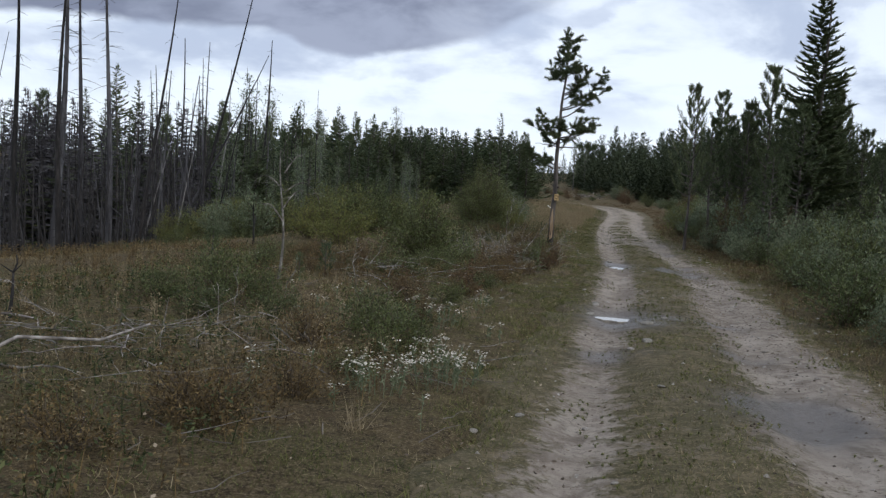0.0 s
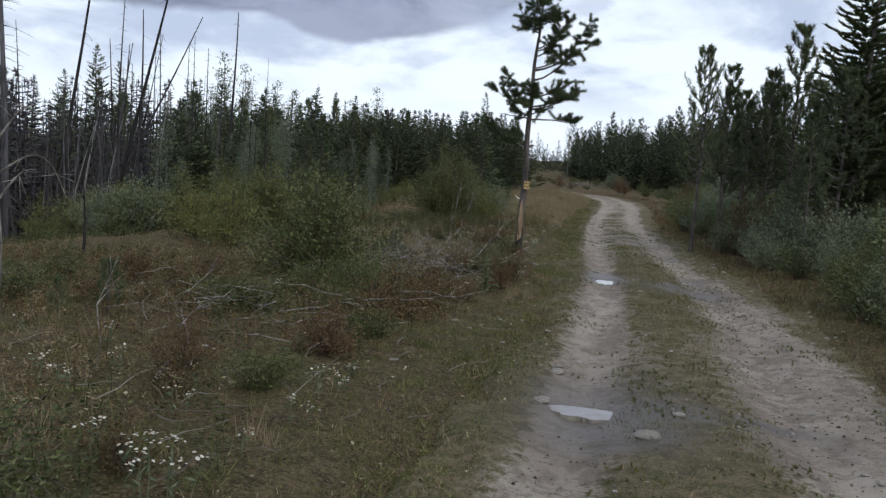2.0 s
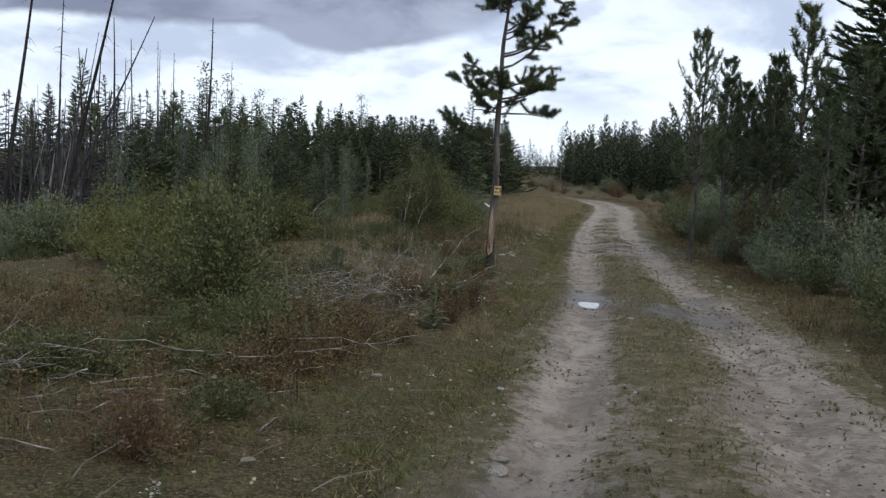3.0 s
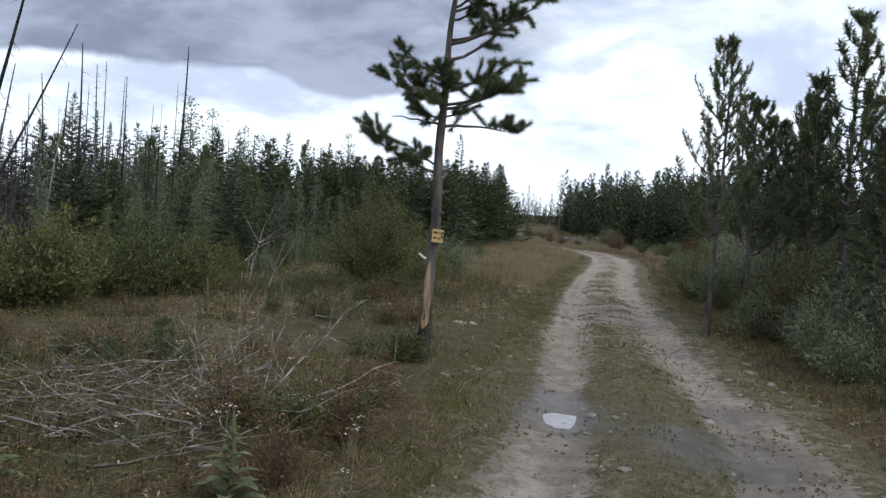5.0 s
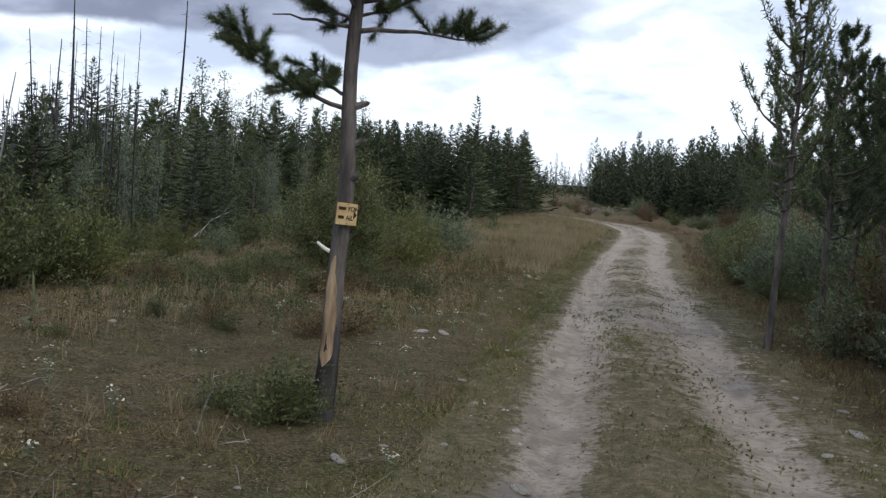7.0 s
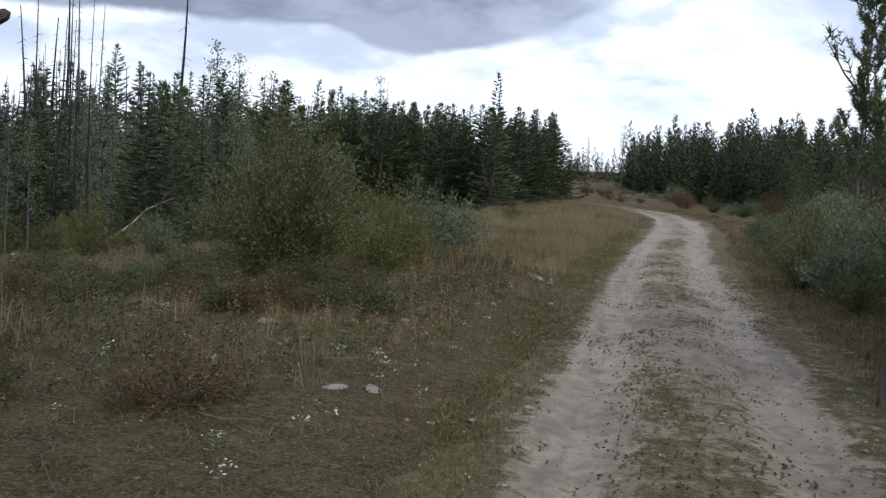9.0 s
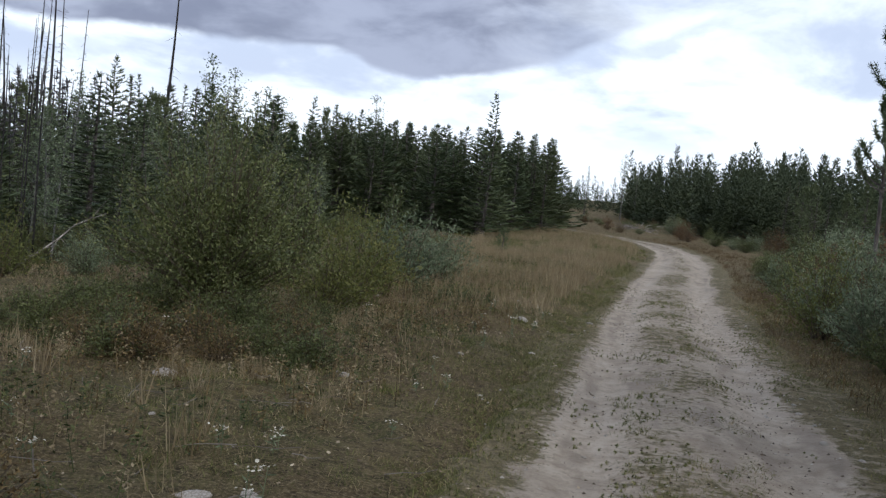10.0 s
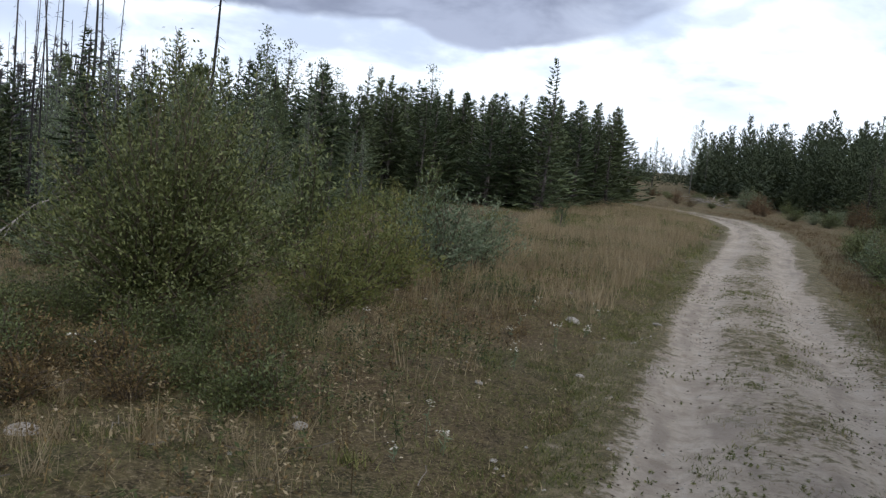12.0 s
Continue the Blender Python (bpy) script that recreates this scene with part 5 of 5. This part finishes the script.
M_CLOD = surface("dark_dirt_crumbs", [(0.03, 0.024, 0.018), (0.08, 0.062, 0.045), (0.14, 0.11, 0.08)], 3.0, 0.95, 0, island=0.8)
M_BAREWOOD = surface("bare_pine_wood", [(0.13, 0.085, 0.052), (0.29, 0.205, 0.125), (0.42, 0.33, 0.225)], 12.0, 0.8, 0.5, 60.0, stretch=(1, 1, 0.15))
M_FRESH = surface("fresh_broken_wood", [(0.68, 0.64, 0.55), (0.80, 0.77, 0.70)], 20.0, 0.8, 0.3)
M_BOARD = surface("ochre_sign_board", [(0.38, 0.26, 0.11), (0.48, 0.34, 0.16), (0.55, 0.41, 0.22)], 9.0, 0.6, 0.2, 90.0)
M_INK = surface("dark_brown_routed_letters", [(0.018, 0.012, 0.008), (0.03, 0.02, 0.012)], 20.0, 0.7, 0.1)
build_marked_pine()


def box_mesh(sx, sy, sz, bevel):
    bm = bmesh.new()
    bmesh.ops.create_cube(bm, size=1.0)
    bmesh.ops.scale(bm, vec=(sx, sy, sz), verts=bm.verts)
    if bevel:
        bmesh.ops.bevel(bm, geom=bm.edges[:], offset=bevel, segments=2, affect="EDGES")
    me = bpy.data.meshes.new("box")
    bm.to_mesh(me)
    bm.free()
    return me


def letters(word, size):
    curve = bpy.data.curves.new("lettering", "FONT")
    curve.body, curve.size, curve.extrude, curve.offset = word, size, 0.0012, 0.0008
    ob = new("lettering", curve)
    me = bpy.data.meshes.new_from_object(ob.evaluated_get(bpy.context.evaluated_depsgraph_get()))
    bpy.data.objects.remove(ob)
    bpy.data.curves.remove(curve)
    return me


def build_sign():
    # x runs across the board, its face looks along -y of its own frame
    ob = thing("trail_sign", "small ochre wooden trail sign nailed to pine", "sign", pose(3.045, 25.915, 1.07, 0, 4, 48))
    part("board", box_mesh(0.20, 0.014, 0.165, 0.003), M_BOARD, ob)
    for word, z, x in (("YON", 0.022, -0.004), ("AIL", -0.045, -0.012)):
        p = part("lettering", letters(word, 0.052), M_INK, ob)
        p.matrix_basis = pose(x, -0.0078, z, 90, 0, 0)
    for z, w in ((0.040, 0.072), (-0.027, 0.058)):
        p = part("worn_lettering", box_mesh(w, 0.002, 0.024, 0), M_INK, ob)
        p.matrix_basis = pose(-0.088 + w / 2, -0.0078, z)
    arrow = Build()
    arrow.add([(0.062, -0.0088, 0.028), (0.062, -0.0088, -0.034), (0.095, -0.0088, -0.003), (0.062, -0.006, 0.028), (0.062, -0.006, -0.034), (0.095, -0.006, -0.003)],
              [(0, 1, 2)], [(0, 3, 4, 1), (1, 4, 5, 2), (2, 5, 3, 0)])
    part("arrow", arrow, M_INK, ob, "black arrow pointing along the trail")
    for x, z in ((0, 0.072), (0, -0.072)):
        n = Build()
        n.tube([(x, -0.0065, z), (x, -0.0085, z), (x, -0.0095, z)], [0.004, 0.004, 0.002], 8)
        part("nail", n, M_CHAR, ob)


build_sign()


# ---------------------------------------------------------------- stones, puddles, dead wood
def build_stones():
    def stone(kind):
        bm = bmesh.new()
        bmesh.ops.create_icosphere(bm, subdivisions=2, radius=0.5)
        for v in bm.verts:
            n = noise.noise(v.co * 1.7 + Vector((kind * 9.1, 2.0, 0)))
            v.co *= 1 + 0.45 * n
            v.co.z *= 0.42
        me = bpy.data.meshes.new("stone")
        bm.to_mesh(me)
        bm.free()
        ob = single("stone", me, M_STONE, "pale angular stone lying on the dirt", "stone", group="stones on the track")
        return ob

    def drop(x, y, size, kind=None):
        kind = int(rng.integers(0, 4)) if kind is None else kind
        size *= 0.72
        z = float(on_ground(np.array([x]), np.array([y]))[0]) + 0.06 * size
        m = pose(x, y, z, rng.uniform(-12, 12), rng.uniform(-12, 12), rng.uniform(0, 360)) @ Matrix.Diagonal((size, size * rng.uniform(0.6, 1), size * rng.uniform(0.6, 1), 1))
        if kind not in STONES:
            STONES[kind] = stone(kind)
            STONES[kind].matrix_basis = m
        else:
            s = STONES[kind].scale
            copy_thing(STONES[kind], m @ Matrix.Diagonal((1 / s[0], 1 / s[1], 1 / s[2], 1)))

    STONES = {}
    for x, y, size in ((2.1, 33.6, 0.3), (3.57, 34.5, 0.18), (3.24, 24.83, 0.20), (2.41, 14.39, 0.22), (1.53, 16.91, 0.15), (2.44, 14.62, 0.16), (3.47, 30.35, 0.26), (3.76, 30.44, 0.22), (5.41, 40.86, 0.36), (6.6, 41.65, 0.2),
                       (7.39, 26.75, 0.2), (7.33, 25.86, 0.18), (6.1, 24.56, 0.2), (4.42, 24.7, 0.24), (1.97, 8.04, 0.14), (5.87, 23.62, 0.14), (4.5, 20.83, 0.15), (5.86, 23.39, 0.16), (7.64, 27.79, 0.16)):
        drop(x, y, size)
    for _ in range(130):
        y = rng.uniform(5, 46)
        u = rng.choice([-0.85, 0.9, 1.5, -1.6, 1.9]) + rng.normal() * 0.35
        drop(float(road_x(y)) + u, y, 0.035 + 0.11 * rng.uniform() ** 2.5)
    for x, y, size in ((4.66, 23.24, 0.15), (2.75, 12.27, 0.26), (2.16, 13.33, 0.2), (2.13, 10.19, 0.16), (2.42, 10.68, 0.2), (3.12, 12.91, 0.14), (7.4, 26.91, 0.2)):
        drop(x, y, size)
    for _ in range(110):
        y = rng.uniform(8, 36)
        drop(float(road_x(y)) + rng.uniform(0.9, 2.2), y, 0.05 + 0.09 * rng.uniform() ** 2)
    for _ in range(50):
        y = rng.uniform(5, 44)
        drop(float(road_x(y)) - rng.uniform(1.8, 6.5), y, rng.uniform(0.05, 0.14))


def build_puddles():
    for (x, y, r), wide, long, taper in zip(PUDDLES[:2], (0.42, 0.29), (0.17, 0.34), (0.6, 0.0)):
        u = float(road_offset(x, y))
        z = float(track_height(np.array([x]), np.array([y]), np.array([u]))[0]) + 0.018
        k = 72
        a = np.linspace(0, 2 * np.pi, k, endpoint=False)
        rad = 0.9 + 0.10 * np.sin(a * 2 + x) + 0.12 * np.sin(a * 3 + y) + 0.08 * np.sin(a * 5 + x) + 0.05 * np.sin(a * 9) + rng.normal(size=k) * 0.025
        rim = np.stack([x + np.cos(a) * rad * wide, y + np.sin(a) * rad * long * (1 - taper * np.clip(np.cos(a), -0.3, 1)), np.full(k, z)], 1)
        v = np.concatenate([[[x, y, z]], rim, rim, rim - [0, 0, 0.05]])
        j = np.arange(k)
        tri = np.stack([np.zeros(k, int), 1 + j, 1 + (j + 1) % k], 1)
        quad = np.stack([1 + k + j, 1 + 2 * k + j, 1 + 2 * k + (j + 1) % k, 1 + k + (j + 1) % k], 1)
        single("puddle", fill_mesh("puddle", v, [tri, quad]), M_WATER, "shallow muddy rain puddle in the wheel rut", "puddle", "structure")


def dead_branch(x, y, z, heading, rise, length, radius, twigs=3, material=None, name="fallen_branch", label="grey bare fallen branch in a brush pile", group="brush pile"):
    b = Build()
    s = np.linspace(0, 1, 8)[:, None]
    d = np.array([np.cos(heading) * np.cos(rise), np.sin(heading) * np.cos(rise), np.sin(rise)])
    wig = np.cumsum(rng.normal(size=(8, 3)) * 0.045 * length, axis=0)
    pts = d * length * s + wig * s
    b.tube(pts, np.linspace(radius, radius * 0.3, 8), 6)
    ob = single(name, b, material or M_TWIGS, label, "branch", smooth=True, m=pose(x, y, z), group=group)
    for _ in range(twigs):
        t = Build()
        i = int(rng.integers(2, 7))
        e = unit(d * 0.8 + rng.normal(size=3) * 0.6)
        L = length * rng.uniform(0.12, 0.35)
        q = np.linspace(0, 1, 4)[:, None]
        t.tube(pts[i] + e * L * q + rng.normal(size=(4, 3)) * 0.03 * L * q, np.linspace(radius * 0.45, radius * 0.12, 4), 4)
        part("twig", t, material or M_TWIGS, ob)
    return ob


M_TWIGS = surface("weathered_branch", [(0.08, 0.071, 0.061), (0.19, 0.172, 0.15), (0.40, 0.37, 0.33)], 10.0, 0.9, 0.4, 60.0, thing=0.8)


def build_deadwood():
    # the big pile with the stump
    for i in range(125):
        x, y = 1.1 + 0.8 * np.clip(rng.normal(), -2, 1.2), 21.5 + 0.9 * np.clip(rng.normal(), -1.4, 1.6)
        dead_branch(x, y, h1(x, y) + rng.uniform(0.03, 0.2), rng.uniform(0, 6.28), rng.uniform(-0.05, 0.22) + (0.4 if i % 9 == 0 else 0), rng.uniform(0.4, 1.3), rng.uniform(0.003, 0.009), int(rng.integers(2, 6)))
    for x, y, a, e, L, r in ((1.5, 21.9, 1.3, 1.40, 1.65, 0.010), (1.3, 22.0, 1.6, 1.45, 1.0, 0.009), (1.6, 21.4, 0.35, 0.75, 1.3, 0.013), (1.58, 21.9, 1.9, 1.3, 1.2, 0.010), (0.9, 21.4, 0.2, 0.45, 1.2, 0.012), (1.7, 21.6, 0.3, 1.2, 0.9, 0.008), (1.9, 21.4, 0.1, 0.5, 0.8, 0.008),
                             (0.3, 20.2, 0.9, 0.12, 1.4, 0.016), (2.2, 22.6, 0.0, 0.3, 0.9, 0.010), (0.9, 19.8, 0.5, 0.2, 1.3, 0.013), (1.1, 22.4, 2.2, 1.0, 0.7, 0.008)):
        dead_branch(x, y, h1(x, y) - 0.02, a, e, L, r * 0.7, 9, M_TWIGS, label="bleached dry branch sticking out of brush")
    # brush on the left of the start
    for i in range(64):
        x, y = -2.8 + rng.normal() * 0.9, 8.0 + rng.normal() * 0.8
        dead_branch(x, y, h1(x, y) + rng.uniform(0.06, 0.24), rng.uniform(0, 6.28), rng.uniform(-0.05, 0.15), rng.uniform(0.35, 1.0), rng.uniform(0.003, 0.008), int(rng.integers(1, 5)))
    for i in range(44):
        x, y = -0.3 + rng.normal() * 0.9, 15.3 + rng.normal() * 0.9
        dead_branch(x, y, h1(x, y) + rng.uniform(0.05, 0.26), rng.uniform(0, 6.28), rng.uniform(0, 0.25), rng.uniform(0.35, 1.0), rng.uniform(0.003, 0.008), int(rng.integers(1, 5)))
    for x, y, a, e, L, r in ((-2.0, 8.6, 1.9, 1.1, 0.7, 0.012), (-1.6, 8.4, 2.6, 0.5, 0.9, 0.012), (-2.3, 10.4, 1.5, 1.35, 0.7, 0.015), (-1.9, 11.2, 1.5, 1.4, 0.6, 0.015), (-3.9, 9.0, 0.1, 0.1, 1.6, 0.018),
                             (-1.2, 13.0, 1.5, 1.3, 0.9, 0.014), (2.25, 25.0, 1.2, 1.1, 0.5, 0.009), (2.4, 24.9, 0.2, 0.25, 0.3, 0.007), (-2.7, 39.5, 0.6, 0.6, 1.7, 0.025)):
        dead_branch(x, y, h1(x, y) - 0.02, a, e, L, r * (0.45 if y < 20 else 0.8), 5, M_TWIGS, label="bleached dry branch standing in the grass")
    for x, y, a, L, r in ((-4.2, 5.5, 0.55, 2.1, 0.035), (-6.6, 11.5, 0.75, 2.4, 0.05), (-5.0, 9.2, 0.2, 1.2, 0.03), (-3.6, 7.1, 0.1, 0.9, 0.022), (2.1, 37.3, 0.1, 0.6, 0.022), (-0.7, 12.8, 1.62, 3.6, 0.018)):
        dead_branch(x, y, h1(x, y) + r * 0.8, a, 0.02, L, r * 0.8, 0, M_TWIGS, "fallen_log", "bleached barkless log lying in grass", "fallen logs")
    # bleached dead sapling with arching limbs, a burnt stake
    ob = thing("dead_sapling", "bleached dead sapling with two arching bare limbs", "dead tree", pose(-2.45, 14.0, h1(-2.45, 14.0) - 0.03))
    t = Build()
    q = np.linspace(0, 1, 9)
    t.tube(np.stack([0.05 * np.sin(q * 5), 0.03 * q, 1.95 * q], 1), np.linspace(0.024, 0.008, 9), 7)
    part("trunk", t, M_TWIGS, ob, smooth=True)
    for z, reach, drop in ((1.32, 0.55, 0.5), (1.36, -0.45, 0.1), (1.62, 0.28, -0.5), (0.9, -0.3, -0.3), (1.1, 0.3, -0.4)):
        b = Build()
        b.tube(np.stack([0.03 + reach * q, 0.15 * np.sin(q * 3) * reach, z + 0.22 * np.sin(q * 2.4) - drop * q ** 3 * abs(reach)], 1), np.linspace(0.011, 0.004, 9), 5)
        for _ in range(5):
            f = rng.uniform(0.3, 0.95)
            p = np.array([0.03 + reach * f, 0, z + 0.2 * np.sin(f * 2.4) - drop * f ** 3 * abs(reach)])
            e = unit(rng.normal(size=3) + [reach, 0, -0.3])
            b.tube([p, p + e * 0.08, p + e * rng.uniform(0.12, 0.25)], [0.004, 0.003, 0.002], 3)
        part("limb", b, M_TWIGS, ob)
    dead_branch(-4.4, 9.5, h1(-4.4, 9.5) - 0.03, 1.9, 1.42, 0.7, 0.022, 2, M_CHAR, "burnt_stake", "charred broken sapling stub standing in grass", "burnt stubs")
    dead_branch(-4.2, 20.5, h1(-4.2, 20.5) - 0.03, 1.3, 1.5, 0.9, 0.03, 2, M_CHAR, "burnt_stake", "charred broken sapling stub standing in grass", "burnt stubs")
    # stump with a dark hollow face
    ob = thing("tree_stump", "short weathered stump with blackened face", "stump", pose(1.47, 21.75, h1(1.47, 21.75) - 0.05))
    t = Build()
    a = np.linspace(0, 2 * np.pi, 16, endpoint=False)
    t.tube([(0, 0, 0), (0, 0, 0.08), (0.005, 0, 0.16), (0.01, 0, 0.22)], [0.13, 0.105, 0.095, 0.092], 14)
    part("trunk", t, M_CHAR, ob, smooth=True)
    c = Build()
    c.tube([(0.01, 0, 0.222), (0.01, 0, 0.232), (0.01, 0, 0.236)], [0.085, 0.083, 0.02], 14)
    part("cut_top", c, M_SNAG, ob, "grey weathered cut top")


def build_clods(name, label, material, n, low, high, spread):
    """Loose crumbs of dirt and gravel strewn over the ruts."""
    y = rng.uniform(4, 52, n)
    u = rng.choice([-0.9, 0.95, 0.0, 1.3], n, p=[0.36, 0.36, 0.1, 0.18]) + rng.normal(size=n) * spread
    keep = rough(u * 3, y, 1.1, 41) + rng.uniform(-0.7, 0.7, n) > 0
    y, u = y[keep], u[keep]
    x = road_x(y) + u
    n = len(x)
    size = low + (high - low) * rng.uniform(0, 1, n) ** 3
    z = on_ground(x, y)
    shape = np.array([(1, 0, 0), (-0.2, 0.9, 0), (-0.8, -0.5, 0), (0.1, 0.1, 0.7), (0.3, -0.8, 0.1)])
    a = rng.uniform(0, 6.28, n)
    v = shape[None] * rng.uniform(0.6, 1.3, (n, 5, 1))
    q = np.stack([v[..., 0] * np.cos(a)[:, None] - v[..., 1] * np.sin(a)[:, None], v[..., 0] * np.sin(a)[:, None] + v[..., 1] * np.cos(a)[:, None], v[..., 2]], -1) * size[:, None, None]
    q = q + np.stack([x, y, z - 0.002], 1)[:, None]
    tri = np.array([(0, 1, 3), (1, 2, 3), (2, 4, 3), (4, 0, 3)])[None] + 5 * np.arange(n)[:, None, None]
    single(name, fill_mesh(name, q.reshape(-1, 3), tri.reshape(-1, 3)), material, label, "gravel", "stuff")


build_stones()
build_clods("pale_gravel", "pale loose gravel in the ruts", M_STONE, 4000, 0.006, 0.03, 0.4)
build_clods("dirt_clods", "dark crumbs of dirt and leaf litter on the track", M_CLOD, 26000, 0.004, 0.022, 0.6)
build_puddles()
build_deadwood()


# ---------------------------------------------------------------- flowers and small plants
def build_flower_clump(x, y, plants, r, h, label="clump of white pearly flowers in dry grass"):
    ob = thing("flower_clump", label, "flowers", pose(x, y, h1(x, y)), "white flowers")
    stems, heads = Build(), Build()
    for _ in range(plants):
        a, e = rng.uniform(0, 6.28), r * rng.uniform() ** 0.6
        hh = h * rng.uniform(0.65, 1.1)
        foot = np.array([np.cos(a) * e * 0.8, np.sin(a) * e * 0.8, 0])
        top = np.array([np.cos(a) * e, np.sin(a) * e, hh])
        stems.tube([foot, (foot + top) / 2 + rng.normal(size=3) * 0.01, top], [0.003, 0.003, 0.002], 3)
        k = 9
        way = unit(any_dirs(k) + [0, 0, 0.3])
        stems.kites(foot + (top - foot) * rng.uniform(0.2, 0.9, k)[:, None], way, unit(np.cross(way, any_dirs(k))), rng.uniform(0.04, 0.07, k), np.full(k, 0.006))
        for _ in range(int(rng.integers(5, 11))):
            p = top + rng.normal(size=3) * [0.03, 0.03, 0.012]
            w = rng.uniform(0.006, 0.012)
            b = np.linspace(0, 2 * np.pi, 6, endpoint=False)
            tilt = rng.normal(size=2) * 0.3
            ring = np.stack([np.cos(b) * w, np.sin(b) * w, (np.cos(b) * tilt[0] + np.sin(b) * tilt[1]) * w], 1)
            heads.add(np.vstack([p + [0, 0, w * 0.5], p + ring]), np.array([(0, 1 + j, 1 + (j + 1) % 6) for j in range(6)]))
    tagged(part("stem", stems, M_GREYLEAF, ob), kind="stuff")
    tagged(part("blossom", heads, M_FLOWER, ob, "small white papery blossoms"), kind="stuff")


for cx, cy, n, r, h in ((-0.45, 7.2, 24, 0.3, 0.26), (0.05, 7.6, 32, 0.36, 0.28), (-0.2, 8.1, 9, 0.3, 0.26), (0.0, 10.4, 9, 0.3, 0.28), (1.75, 20.3, 5, 0.25, 0.25), (2.2, 21.2, 6, 0.22, 0.28), (-0.3, 18.6, 2, 0.2, 0.3),
                        (3.45, 27.4, 2, 0.05, 0.4), (3.9, 29.9, 3, 0.08, 0.35), (3.6, 24.6, 2, 0.1, 0.2)):
    build_flower_clump(cx, cy, n, r, h)
for i in range(90):
    yy = rng.uniform(6, 42)
    build_flower_clump(float(road_x(yy)) - 1.9 - abs(rng.normal()) * 2.4, yy, int(rng.integers(1, 3)), 0.08, rng.uniform(0.10, 0.3), "few white yarrow heads in dry grass")


def build_mullein(x, y, h, n):
    ob = thing("mullein_plant", "tall pale green mullein with flower spike", "plant", pose(x, y, h1(x, y)), "mulleins")
    s = Build()
    z = np.linspace(0, h, 10)
    s.tube(np.stack([0.02 * np.sin(z * 5), 0 * z, z], 1), np.interp(z / h, [0, 0.5, 0.55, 0.95, 1], [0.010, 0.008, 0.013, 0.011, 0.004]), 8)
    part("flower_spike", s, M_MULLEIN, ob)
    for i in range(n):
        a, f = i * 2.4, (i / n) ** 1.2 * 0.82
        L = 0.26 * (1 - f) * rng.uniform(0.8, 1.1)
        lf = Build()
        d, c = np.array([np.cos(a), np.sin(a), 0]), np.array([-np.sin(a), np.cos(a), 0])
        q = np.linspace(0, 1, 6)
        mid = np.array([0, 0, f * h]) + d * (L * q)[:, None] + np.array([0, 0, 1]) * (L * (0.75 * q - 0.75 * q ** 2 + 0.15 * q))[:, None]
        w = 0.055 * np.sin(np.pi * np.clip(q * 0.92 + 0.08, 0, 1)) * (L / 0.26)
        v = np.concatenate([mid - c * w[:, None] + [0, 0, 0.012], mid, mid + c * w[:, None] + [0, 0, 0.012]])
        j = np.arange(5)
        lf.add(v, None, np.concatenate([np.stack([j, j + 1, 6 + j + 1, 6 + j], 1), np.stack([6 + j, 6 + j + 1, 12 + j + 1, 12 + j], 1)]))
        part("leaf", lf, M_MULLEIN, ob, smooth=True)


M_MULLEIN = surface("felted_green_leaf", [(0.09, 0.11, 0.05), (0.14, 0.16, 0.08), (0.21, 0.23, 0.13)], 8.0, 0.9, 0.2, 60.0, translucent=0.2)
for mx, my, mh, mn in ((1.98, 19.5, 0.55, 20), (0.5, 18.3, 0.7, 24), (0.72, 18.5, 0.6, 20), (0.1, 18.9, 0.42, 14), (0.65, 19.4, 0.35, 12), (0.55, 17.0, 0.45, 16), (0.85, 17.2, 0.38, 14), (-0.3, 28.0, 0.6, 8), (-3.2, 31.0, 0.8, 8)):
    build_mullein(mx, my, mh, mn)

SAPLING = make_conifer("pine_sapling", "small bushy pine sapling in dry grass", "pine saplings", 0.6, 0.26, 0.014, M_BARK, M_NEEDLE, branches=30, sprays=60, size=0.05, low=0.06, droop=-0.2, rise=0.5, power=0.5, wisp=0.4, tuft=True)
for sx, sy, sh in ((0.49, 23.2, 0.48), (-1.9, 15.2, 0.5), (-2.3, 15.0, 0.35), (0.2, 22.6, 0.35), (-4.2, 17.0, 0.6), (5.0, 60.0, 0.9)):
    planted("sapling", SAPLING, sx, sy, sh / 0.6)


def build_slash_pile():
    for i in range(26):
        x, y = 16.8 + rng.normal() * 0.9, 112 + rng.normal() * 0.7
        dead_branch(x, y, h1(x, y) + rng.uniform(0.05, 0.6), rng.uniform(0, 6.28), rng.uniform(-0.1, 0.15), rng.uniform(0.8, 2.0), rng.uniform(0.025, 0.05), 2, M_TWIGS, "fallen_log", "grey log in a far slash pile", "slash pile")


build_slash_pile()
